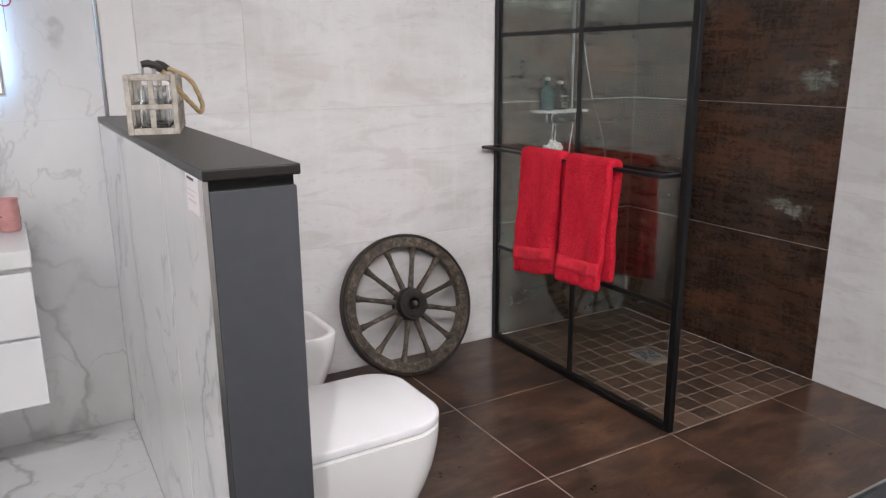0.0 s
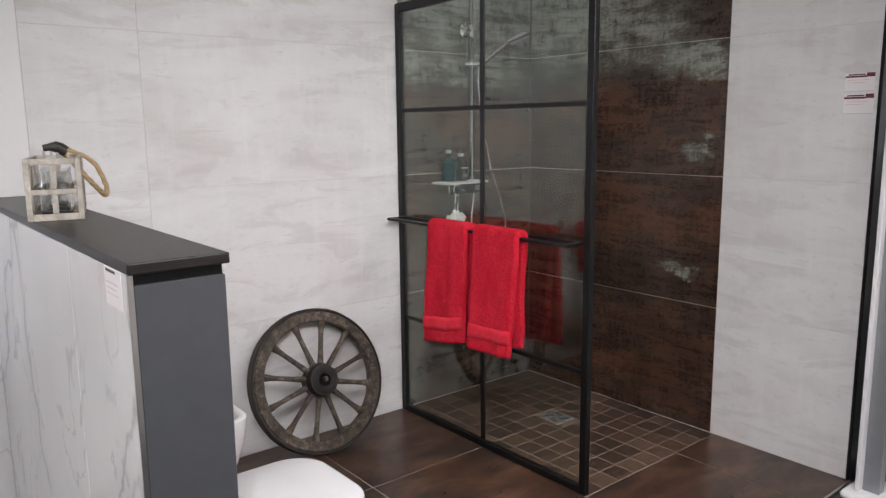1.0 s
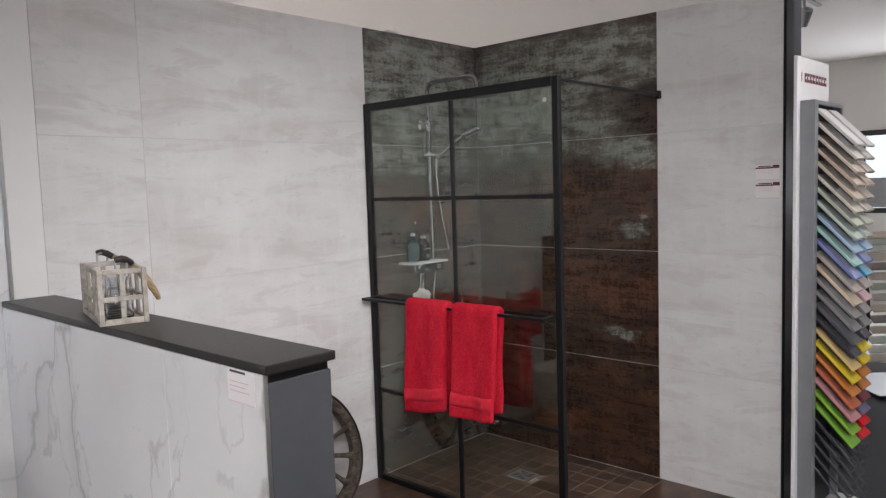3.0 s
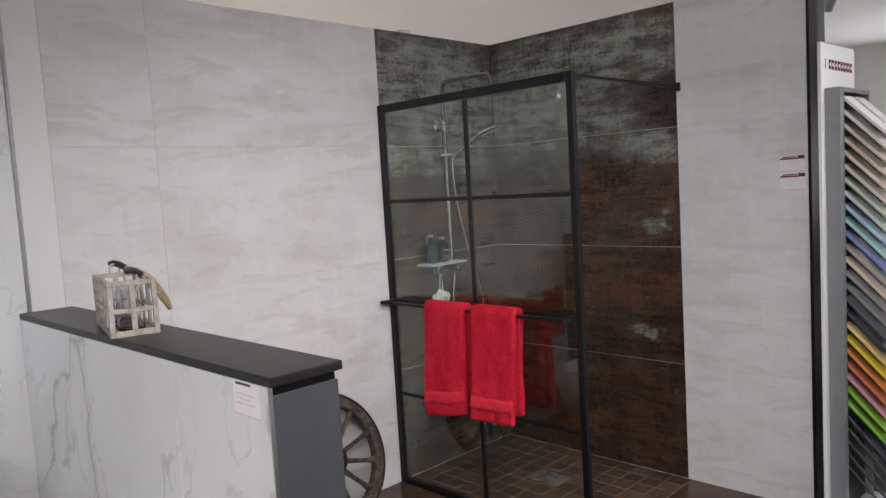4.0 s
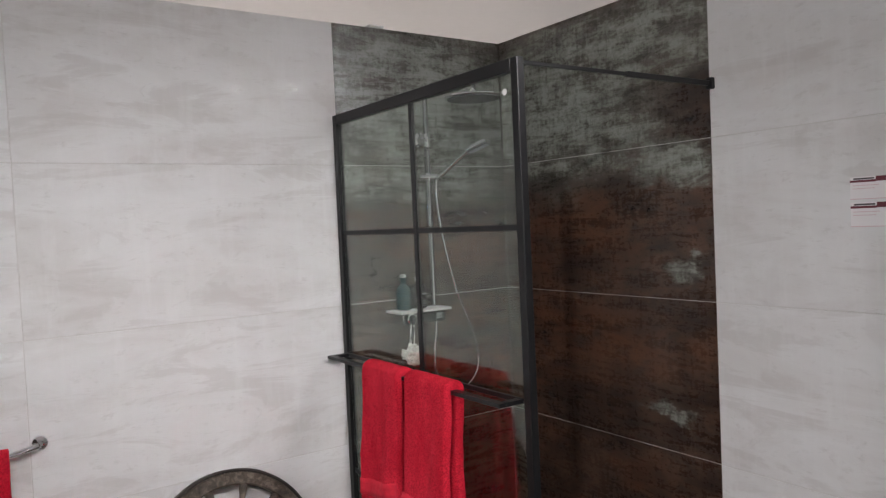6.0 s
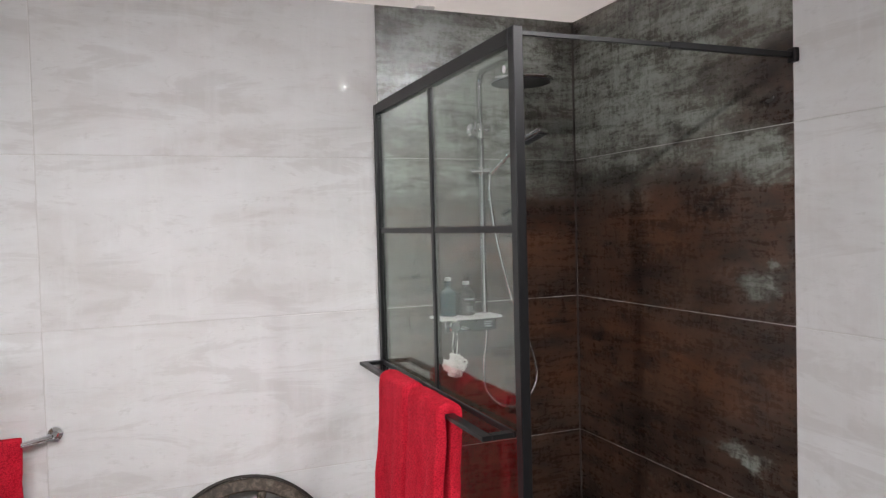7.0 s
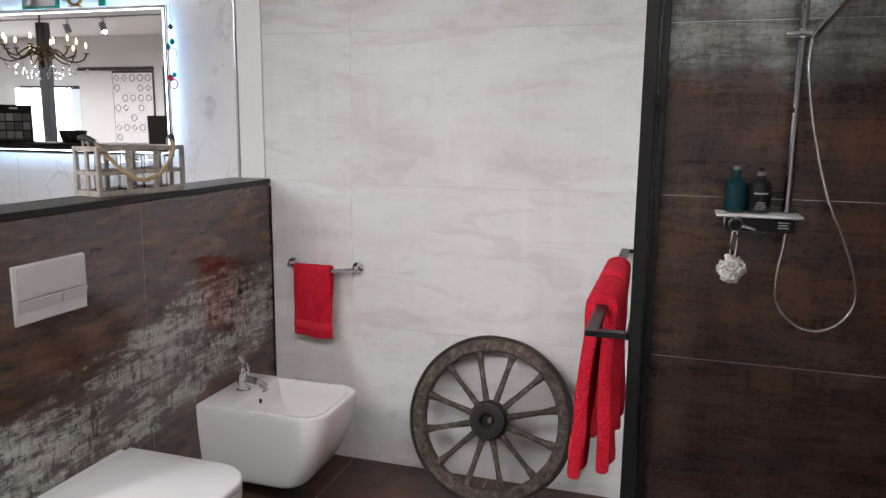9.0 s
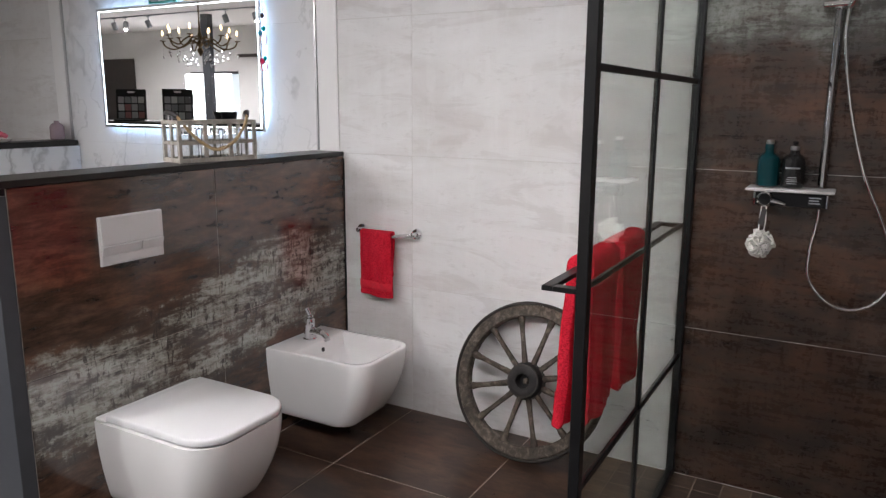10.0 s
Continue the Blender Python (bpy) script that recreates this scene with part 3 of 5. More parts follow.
# end of the side wall
solid("trim_black", box((-0.004, END_Y - 0.014, -0.01), (0.10, END_Y - 0.001, WALL_TOP), 0.002), M["black"], "black metal corner profile at the wall end", "trim", kind="structure")
solid("trim_grey", box((0.1005, END_Y - 0.010, -0.01), (0.215, END_Y - 0.001, 2.9), 0.002), M["grey_panel"], "anthracite end panel of the partition", "trim", kind="structure")
solid("trim_floor", box((-4.6, -1.822, -0.011), (-0.0045, -1.8115, 0.003), 0.001), M["steel"], "brushed metal edge strip between tiles and carpet", "trim", kind="structure")

# joint of white and brown, corner beads, profiles on the back wall
solid("trim_profile", box((-2.641, -0.010, HALF_TOP), (-2.629, 0.008, WALL_TOP), 0.002), M["steel"], "slim brushed metal edge profile on the wall", "trim", kind="structure")
solid("wall_strip", box((-2.6285, -0.004, HALF_TOP), (-2.513, 0.008, WALL_TOP), 0.001), M["strip_paint"], "plain white upright panel between the tilings", "wall panel", kind="structure")
solid("trim_profile_far", box((-4.61, -0.012, 1.208), (-4.51, 0.008, WALL_TOP), 0.002), M["strip_paint"], "white upright panel on the wall", "trim", kind="structure")
solid("trim_profile_steel", box((-4.508, -0.010, 1.208), (-4.496, 0.008, WALL_TOP), 0.002), M["steel"], "slim brushed metal edge profile", "trim", kind="structure")
solid("trim_corner", box((-0.0075, -0.0075, 0.001), (-0.0005, -0.0005, WALL_TOP - 0.002), 0.001), M["slate"], "dark grout line in the shower corner", "trim", kind="structure")
solid("trim_half_corner", box((HALF_R + 0.0005, -0.0065, 0.001), (HALF_R + 0.0065, -0.0005, 1.175), 0.001), M["black"], "dark joint between half wall and back wall", "trim", kind="structure")

# half wall: end panel and stone cap
solid("trim_half_end", box((HALF_L + 0.0098, HALF_END, -0.01), (HALF_R, HALF_END + 0.048, 1.164), 0.0015), M["grey_panel"], "anthracite end panel of the half wall", "trim", kind="structure")
# the cap's shade in the recess, put in as a black strip
solid("trim_half_groove", box((HALF_L + 0.0098, HALF_END + 0.006, 1.1645), (HALF_R - 0.004, HALF_END + 0.048, 1.1845)), M["black"], "black strip for the shade in the recess below the stone cap", "trim", kind="structure")
solid("trim_half_edge", box((HALF_L - 0.001, HALF_END - 0.002, -0.009), (HALF_L + 0.0096, HALF_END + 0.0022, 1.1845), 0.0006), M["steel"], "thin metal corner strip on the half wall", "trim", kind="structure")
solid("half_wall_cap", box((-2.670, -1.648, 1.186), (-2.487, -0.0015, HALF_TOP), 0.003, 2), M["cap"], "honed black stone slab capping the half wall", "wall cap", kind="structure")
solid("half_wall_cap_far", box((-4.636, -1.61, 1.174), (-4.44, -0.0135, 1.206), 0.003, 2), M["cap"], "black stone slab capping the far half wall", "wall cap", kind="structure")
solid("trim_clip", box((-0.725, -0.006, WALL_TOP), (-0.65, 0.05, WALL_TOP + 0.012), 0.003), M["white_plastic"], "small white plastic clip on the wall top", "trim", kind="structure")

# ---- shower screen ----
screen = thing("shower_screen", "black-framed walk-in shower screen with clear gridded panes", "shower screen")
X0, X1 = SCREEN_X - 0.014, SCREEN_X + 0.014
part("wall_post", box((X0, -0.034, 0.001), (X1, -0.001, 2.008), 0.002), M["black"], screen)
part("front_post", box((X0 + 0.0005, -1.208, 0.001), (X1 - 0.0005, -1.176, 2.008), 0.002), M["black"], screen)
part("top_rail", box((X0, -1.1755, 1.968), (X1, -0.0345, 2.008), 0.002), M["black"], screen)
part("bottom_rail", box((X0, -1.1755, 0.001), (X1, -0.0345, 0.030), 0.002), M["black"], screen)
part("mullion", box((X0 + 0.007, -0.616, 0.0305), (X1 - 0.007, -0.594, 1.9675), 0.0015), M["black"], screen)
for z in (1.511, 0.494):
    for y0, y1 in ((-1.1755, -0.6175), (-0.5925, -0.0345)):
        part("crossbar", box((X0 + 0.007, y0, z - 0.009), (X1 - 0.007, y1, z + 0.009), 0.0015), M["black"], screen)
for y0, y1 in ((-1.1758, -0.6172), (-0.5928, -0.0342)):
    for z0, z1 in ((0.0302, 0.4838), (0.5042, 1.5008), (1.5212, 1.9678)):
        pane = part("pane", box((SCREEN_X - 0.003, y0, z0), (SCREEN_X + 0.003, y1, z1)), M["pane"], screen, "clear grey-tinted safety glass")
        pane.visible_shadow = False
rail = part("towel_rail", box((-1.018, -1.18, 0.990), (-0.990, -0.038, 1.003), 0.0015), M["black"], screen, "flat black rectangular towel rail")
part("rail_end", box((-0.9895, -1.18, 0.990), (-0.9305, -1.152, 1.003), 0.0015), M["black"], rail)
part("rail_end", box((-0.9895, -0.066, 0.990), (-0.9305, -0.038, 1.003), 0.0015), M["black"], rail)
part("rail_back", box((-0.930, -1.175, 0.988), (-0.9205, -0.038, 1.004), 0.0015), M["black"], rail)
part("support_bar", box((X1 - 0.0003, -1.203, 1.986), (-0.021, -1.195, 1.998), 0.001), M["black"], screen)
part("support_sleeve", box((-0.45, -1.206, 1.983), (-0.0205, -1.192, 2.001), 0.0015), M["black"], screen)
part("wall_bracket", box((-0.020, -1.214, 1.972), (-0.001, -1.186, 2.012), 0.002), M["black"], screen)
part("sticker", lathe([(0.010, 0.0), (0.010, 0.0006)], 16, Matrix.Translation((SCREEN_X - 0.0032, -1.135, 1.915)) @ pose(0, 0, 0, 0, -90, 0)), M["card"], screen, "small round paper sticker")

# ---- towels ----


def towel(name, label, place, turn, width, front, back, bar, splay, seed, group="", slant=0.0, shift=0.0, thick=0.010, narrow=0.0):
    """A folded terry towel over a rail along local y. front and back: how far each side hangs; splay: how far it swings out at the hem."""
    ob = thing(name, label, "towel", place, turn, group)
    rows = []
    steps = 26
    hug = thick * 0.50  # below the rail the two sides close up
    for i in range(steps + 1):
        s = i / steps
        d = front * (1 - s)
        rows.append((-hug - (bar + 0.004 - hug) * math.exp(-d / 0.09) - splay[0] * d / front, -d))
    for k in range(1, 6):
        a = math.pi * k / 6
        rows.append((-(bar + 0.003) * math.cos(a), (bar * 0.5) * math.sin(a)))
    for i in range(steps + 1):
        s = i / steps
        d = back * s
        rows.append((hug + (bar + 0.004 - hug) * math.exp(-d / 0.09) + splay[1] * d / back, -d))
    cols = 30
    rng = random.Random(seed)
    ph = [rng.uniform(0, 6) for _ in range(4)]
    bm = bmesh.new()
    grid = []
    for ri, (x, z) in enumerate(rows):
        line = []
        side = -1 if ri <= steps else 1
        for c in range(cols + 1):
            u = c / cols - 0.5
            h = min(1.0, max(0.0, -z / 0.3))
            wave = (0.006 * math.sin(u * 9 + ph[0] + z * 3) + 0.0022 * math.sin(u * 17 + ph[1]) + 0.0028 * math.sin(z * 21 + ph[2] + u * 6)) * h
            wave += 0.0030 * noise.noise(Vector((u * 7 + seed, z * 16, side * 3.0)))
            drop = slant * u * h * (1 if side < 0 else 0.5) - 0.006 * math.sin((u + 0.5) * math.pi) * h
            y = u * width * (1 + 0.008 * h - narrow * max(0.0, -z) * (1 if side < 0 else 0.8)) + narrow * 0.10 * max(0.0, -z) + (shift * h if side > 0 else 0) + 0.004 * noise.noise(Vector((z * 9, seed + side, 0.3)))
            line.append(bm.verts.new((x + side * 0 + wave, y, z + drop + (0.003 * noise.noise(Vector((u * 12, seed, side * 2))) if ri in (0, len(rows) - 1) else 0))))
        grid.append(line)
    for r, s in zip(grid, grid[1:]):
        for c in range(cols):
            bm.faces.new((r[c], r[c + 1], s[c + 1], s[c]))
    # woven border near the hem of the front side
    band = bmesh.new()
    lines = []
    for ri in (3, 4, 5, 6):
        lines.append([band.verts.new(Vector(v.co) + Vector((-thick / 2 - 0.0022, 0, 0))) for v in grid[ri]])
    for r, s in zip(lines, lines[1:]):
        for c in range(cols):
            band.faces.new((r[c], r[c + 1], s[c + 1], s[c]))
    cloth = part("cloth", bm, M["terry"], ob, smooth=True, angle=80)
    mod = cloth.modifiers.new("thick", "SOLIDIFY")
    mod.thickness, mod.offset = thick, 0.0
    sub = cloth.modifiers.new("soft", "SUBSURF")
    sub.levels = sub.render_levels = 1
    strip = part("woven_band", band, M["terry_band"], ob, "flat woven border stripe", smooth=True, angle=80)
    mod = strip.modifiers.new("thick", "SOLIDIFY")
    mod.thickness = 0.0012
    return ob


towel("bath_towel", "red terry hand towel hung over the black rail", (-1.004, -0.511, 1.008), (0, 0, 0), 0.247, 0.512, 0.470, 0.020, (0.034, 0.004), 3, "towels on the shower rail", slant=-0.040, thick=0.033)
towel("bath_towel", "red terry hand towel hung over the black rail, askew", (-1.004, -0.813, 1.008), (0, 0, 0), 0.248, 0.492, 0.465, 0.020, (0.038, 0.004), 11, "towels on the shower rail", slant=-0.006, shift=0.004, thick=0.033, narrow=0.10)

# ---- small towel on its wall bar ----
bar = thing("towel_bar", "curved chrome towel bar fixed to the white tiles", "towel bar", (-2.233, 0, 0.85))
for s in (-1, 1):
    part("rosette", lathe([(0.024, 0.0), (0.026, 0.004), (0.024, 0.012), (0.012, 0.016), (0.011, 0.045), (0.004, 0.050)], 24, Matrix.Translation((0.15 * s, -0.0005, 0)) @ pose(0, 0, 0, 90, 0, 0)), M["chrome"], bar, smooth=True)
part("rod", tube(curve_points([(-0.150, -0.038, 0), (-0.105, -0.052, -0.006), (-0.05, -0.064, -0.012), (0, -0.068, -0.014), (0.05, -0.064, -0.012), (0.105, -0.052, -0.006), (0.150, -0.038, 0)], 5), 0.0095, 14), M["chrome"], bar, smooth=True)
towel("guest_towel", "small red terry guest towel folded over a chrome bar", (-2.262, -0.063, 0.852), (0, 0, 90), 0.168, 0.295, 0.20, 0.0125, (0.006, 0.004), 21, slant=0.012, shift=0.008)

# ---- wagon wheel ----
WHEEL_R, LEAN_BACK = 0.325, 17.8
wheel = thing("wagon_wheel", "weathered old wooden wagon wheel leaning on the white wall", "wheel", (-1.476, -0.224, 0.002), (-LEAN_BACK, 0, 0))
# local frame: the wheel stands in x-z, its face looks to -y
hub_m = Matrix.Translation((0, 0, WHEEL_R)) @ pose(0, 0, 0, 90, 0, 0)


def ring(r0, r1, y0, y1, sides=72, wob=0.0, seed=0):
    bm = bmesh.new()
    loops = []
    for k in range(sides):
        a = k * math.tau / sides
        w = wob * noise.noise(Vector((math.cos(a) * 3, math.sin(a) * 3, seed)))
        c = 0.004
        sec = [(r0, y0 + c), (r0 + c, y0), (r1 - c, y0), (r1, y0 + c), (r1, y1 - c), (r1 - c, y1), (r0 + c, y1), (r0, y1 - c)]
        loops.append([bm.verts.new(((r + w) * math.sin(a), y + w * 0.7, WHEEL_R + (r + w) * math.cos(a))) for r, y in sec])
    for k in range(sides):
        p, q = loops[k], loops[(k + 1) % sides]
        for i in range(8):
            bm.faces.new((p[i], p[(i + 1) % 8], q[(i + 1) % 8], q[i]))
    return bm


part("iron_tyre", ring(0.3125, WHEEL_R, -0.024, 0.024, wob=0.002), M["rim_iron"], wheel, "rusty iron tyre", smooth=True)
for k in range(6):  # rim of six felloes
    bm = bmesh.new()
    loops = []
    a0, a1 = k * math.tau / 6 + 0.002, (k + 1) * math.tau / 6 - 0.002
    for i in range(13):
        a = a0 + (a1 - a0) * i / 12
        w = 0.003 * noise.noise(Vector((math.cos(a) * 4, math.sin(a) * 4, 9)))
        c = 0.006
        r0, r1, y0, y1 = 0.264 + w, 0.312, -0.026 + w, 0.022
        sec = [(r0, y0 + c), (r0 + c, y0), (r1 - c, y0), (r1, y0 + c), (r1, y1 - c), (r1 - c, y1), (r0 + c, y1), (r0, y1 - c)]
        loops.append([bm.verts.new((r * math.sin(a), y, WHEEL_R + r * math.cos(a))) for r, y in sec])
    for p, q in zip(loops, loops[1:]):
        for i in range(8):
            bm.faces.new((p[i], p[(i + 1) % 8], q[(i + 1) % 8], q[i]))
    bm.faces.new(loops[0][::-1])
    bm.faces.new(loops[-1])
    part("felloe", bm, M["wheel_wood"], wheel, smooth=True)
for k in range(12):
    a = math.tau * (k + 0.5) / 12
    way = Vector((math.sin(a), 0, math.cos(a)))
    pts, rad = [], []
    for r, w in ((0.055, 0.0125), (0.09, 0.0125), (0.14, 0.0105), (0.20, 0.0100), (0.228, 0.0115), (0.247, 0.0150), (0.268, 0.0155)):
        pts.append(Vector((0, -0.006 - 0.016 * (1 - r / 0.28), WHEEL_R)) + way * r)
        rad.append(w)
    part("spoke", tube(pts, rad, 8, flat=1.15), M["wheel_wood"], wheel, smooth=True, angle=50)
hub = part("hub", lathe([(0.034, -0.05), (0.060, -0.045), (0.068, -0.02), (0.074, 0.0), (0.076, 0.025), (0.070, 0.036), (0.066, 0.046), (0.064, 0.066), (0.056, 0.070), (0.044, 0.072), (0.030, 0.068), (0.026, 0.040), (0.025, -0.02)], 32, hub_m), M["hub_wood"], wheel, "dark turned hub", smooth=True, angle=30)
for r, z0, z1 in ((0.078, 0.016, 0.030), (0.067, 0.054, 0.068)):
    part("hub_band", lathe([(r - 0.006, z0), (r, z0 + 0.001), (r, z1 - 0.001), (r - 0.006, z1)], 32, hub_m, cap=False), M["rim_iron"], hub, "black iron hub band", smooth=True, angle=30)
part("axle_hole", lathe([(0.0255, 0.030), (0.0255, 0.031)], 20, hub_m), M["black"], hub)
part("axle_nut", box((0.002, -0.066, WHEEL_R - 0.010), (0.020, -0.034, WHEEL_R + 0.014), 0.003), M["wheel_wood"], hub, "worn axle stub")

# ---- sanitary ware ----


def plan_ring(length, width, z, radius, back=0.0, n=8):
    """Outline seen from above: square at the wall, rounded in front. x runs away from the wall."""
    hw = width / 2
    r = min(radius, hw - 0.002)
    pts = [(back, -hw)]
    for i in range(1, 7):
        pts.append((back + (length - r - back) * i / 6.0, -hw))
    for i in range(1, n + 1):
        a = -math.pi / 2 + math.pi / 2 * i / n
        pts.append((length - r + r * math.cos(a), -hw + r + r * math.sin(a)))
    for i in range(1, n + 1):
        a = math.pi / 2 * i / n
        pts.append((length - r + r * math.cos(a), hw - r + r * math.sin(a)))
    for i in range(1, 7):
        pts.append((length - r - (length - r - back) * i / 6.0, hw))
    return [(x, y, z) for x, y in pts]


def pan_rings(top, bottom, length, width, corner):
    rings = []
    for t in (0.0, 0.02, 0.05, 0.10, 0.18, 0.30, 0.45, 0.62, 0.80, 0.92, 1.0):
        z = bottom + (top - bottom) * t
        f = 1 - (1 - t) ** 1.9
        tuck = {0.0: 0.05, 0.02: 0.022, 0.05: 0.006}.get(t, 0.0)
        rings.append(plan_ring(length * (0.76 + 0.24 * f) - tuck, width * (0.80 + 0.20 * (1 - (1 - t) ** 1.8)) - tuck * 1.2, z, corner * (0.8 + 0.2 * t)))
    return rings


toilet = thing("toilet", "white wall-hung toilet with slim closed lid", "toilet", (HALF_R + 0.0015, -1.172, 0.0))
part("pan", loft(pan_rings(0.397, 0.085, 0.502, 0.418, 0.118)), M["ceramic"], toilet, "glossy white ceramic pan", smooth=True, angle=60)
part("hinge_block", box((0.0, -0.206, 0.3975), (0.046, 0.206, 0.4105), 0.005, 3), M["ceramic"], toilet, smooth=True)
lid = [plan_ring(0.501, 0.392, 0.4012, 0.114, 0.052), plan_ring(0.506, 0.398, 0.403, 0.116, 0.049), plan_ring(0.508, 0.400, 0.4055, 0.117, 0.048), plan_ring(0.508, 0.400, 0.4215, 0.117, 0.048), plan_ring(0.505, 0.397, 0.4255, 0.116, 0.0495), plan_ring(0.496, 0.388, 0.4280, 0.112, 0.054)]
part("lid", loft(lid), M["gloss_white"], toilet, "flat white plastic lid", smooth=True, angle=60)

bidet = thing("bidet", "white wall-hung bidet with a chrome mixer tap", "bidet", (HALF_R + 0.0015, -0.385, 0.0))
outer = pan_rings(0.405, 0.098, 0.508, 0.370, 0.085)
inner = [plan_ring(0.506, 0.368, 0.409, 0.084, 0.001), plan_ring(0.502, 0.364, 0.411, 0.082, 0.003), plan_ring(0.482, 0.330, 0.411, 0.070, 0.135), plan_ring(0.477, 0.320, 0.402, 0.068, 0.146), plan_ring(0.466, 0.300, 0.360, 0.08, 0.158), plan_ring(0.455, 0.262, 0.300, 0.085, 0.185), plan_ring(0.40, 0.20, 0.275, 0.07, 0.22)]
part("basin", loft(outer + inner), M["ceramic"], bidet, "glossy white ceramic basin", smooth=True, angle=60)
part("overflow_hole", lathe([(0.010, 0), (0.010, 0.002), (0.006, 0.003)], 16, Matrix.Translation((0.1575, 0.0, 0.375)) @ pose(0, 0, 0, 0, 80, 0)), M["black"], bidet)
part("drain_plug", lathe([(0.026, 0.2755), (0.026, 0.279), (0.010, 0.281)], 20, Matrix.Translation((0.31, 0, 0))), M["chrome"], bidet, smooth=True)
part("fixing_cover", lathe([(0.009, 0), (0.008, 0.002), (0.002, 0.003)], 16, Matrix.Translation((0.055, -0.176, 0.30)) @ pose(0, 0, 0, 90, 0, 0)), M["white_plastic"], bidet)
tap = part("tap", lathe([(0.028, 0.4115), (0.028, 0.416), (0.0235, 0.420), (0.0225, 0.470), (0.0245, 0.474), (0.0245, 0.500), (0.021, 0.508), (0.008, 0.511)], 24, Matrix.Translation((0.085, 0, 0))), M["chrome"], bidet, "chrome single-lever mixer tap", smooth=True)
part("spout", tube(curve_points([(0.09, 0, 0.448), (0.125, 0, 0.450), (0.160, 0, 0.443), (0.182, 0, 0.430)], 5), [0.0185] * 10 + [0.0165] * 6, 14), M["chrome"], tap, smooth=True)
part("aerator", lathe([(0.0135, 0.0), (0.0135, 0.010), (0.011, 0.011)], 16, Matrix.Translation((0.180, 0, 0.428)) @ pose(0, 0, 0, 0, 155, 0)), M["steel"], tap, smooth=True)
part("lever", tube(curve_points([(0.088, 0, 0.5105), (0.086, 0, 0.520), (0.078, 0, 0.534), (0.070, 0, 0.548)], 4), [0.017] * 4 + [0.0105] * 9, 12, flat=0.8), M["chrome"], tap, smooth=True)

flush = thing("flush_plate", "satin white dual flush plate on rust-brown tiles", "flush plate", (HALF_R, -1.186, 0.984))
part("plate", box((0.0005, -0.124, -0.081), (0.010, 0.124, 0.081), 0.003, 2), M["white_plastic"], flush, smooth=True)
part("top_field", box((0.0105, -0.120, -0.012), (0.0170, 0.120, 0.078), 0.0015), M["white_plastic"], flush)
press = Matrix.Translation((0.0135, 0, -0.030)) @ pose(0, 0, 0, 0, 17, 0)
part("flush_button", box((-0.002, -0.120, -0.0155), (0.003, 0.030, 0.0155), 0.001, 1, press), M["white_plastic"], flush)
part("flush_button", box((-0.002, 0.032, -0.0155), (0.003, 0.120, 0.0155), 0.001, 1, press), M["white_plastic"], flush)
part("lower_field", box((0.0105, -0.120, -0.078), (0.0135, 0.120, -0.0475), 0.0012), M["white_plastic"], flush)

# ---- shower column ----
RX = -0.480
column = thing("shower_column", "chrome thermostatic shower column with rain head and hand shower", "shower", (RX, 0, 0))
body = part("mixer_body", box((-0.205, -0.105, 1.094), (0.028, -0.018, 1.146), 0.006, 2), M["chrome_dark"], column, "chrome thermostatic mixer", smooth=True)
part("glass_shelf", box((-0.228, -0.130, 1.1465), (0.042, -0.0005, 1.156), 0.003, 2), M["white_plastic"], body, "white glass shelf top", smooth=True)
for kx, kr in ((-0.165, 0.025),):
    knob = part("control_knob", lathe([(kr - 0.002, 0), (kr, 0.003), (kr, 0.018), (kr - 0.004, 0.021), (kr - 0.005, 0.0195)], 24, Matrix.Translation((kx, -0.1055, 1.120)) @ pose(0, 0, 0, 90, 0, 0)), M["chrome"], body, smooth=True)
    part("knob_face", lathe([(kr - 0.0055, 0.0197), (kr - 0.006, 0.0215), (0.004, 0.0222)], 20, Matrix.Translation((kx, -0.1055, 1.120)) @ pose(0, 0, 0, 90, 0, 0)), M["black_gloss"], knob, smooth=True)
# the dark reflection in the chrome front, built as a black sheet
part("front_panel", box((-0.196, -0.1075, 1.098), (0.019, -0.1052, 1.142), 0.0008), M["black_gloss"], body, "black glossy panel for the dark reflection in the chrome front")
plate = part("control_plate", box((-0.034, -0.1098, 1.103), (0.008, -0.1077, 1.136), 0.0008), M["black_gloss"], body, "small printed control plate")
for z, w in ((1.131, 0.036), (1.122, 0.030), (1.113, 0.034)):
    part("print_line", box((-0.032, -0.1104, z - 0.002), (-0.032 + w, -0.1099, z + 0.002)), M["alu"], plate)
part("lever", tube([(-0.150, -0.118, 1.118), (-0.118, -0.121, 1.112), (-0.100, -0.120, 1.106)], [0.010, 0.008, 0.005], 10, flat=0.6), M["chrome"], body, smooth=True)
part("wall_inlet", box((-0.19, -0.0175, 1.108), (-0.15, -0.0005, 1.138), 0.003), M["chrome"], body)
part("wall_inlet", box((-0.03, -0.0175, 1.108), (0.01, -0.0005, 1.138), 0.003), M["chrome"], body)
RY = -0.046
arch = [(0, RY, 1.1585), (0, RY, 1.60), (0, RY, 2.06), (0, RY - 0.002, 2.105), (0, RY - 0.018, 2.136), (0, RY - 0.05, 2.147), (0.0, -0.22, 2.147), (0.0, -0.355, 2.147), (0.0, -0.390, 2.136), (0.0, -0.408, 2.105), (0.0, -0.41, 2.075)]
riser = part("riser", tube(curve_points(arch, 5), 0.0115, 16), M["chrome_dark"], column, "chrome riser pipe with arched arm", smooth=True)
part("slide_bar", tube([(0, RY, 1.1590), (0, RY, 1.40), (0, RY, 1.70), (0, RY, 1.95)], 0.0145, 18), M["chrome_dark"], column, "chrome slide bar", smooth=True)
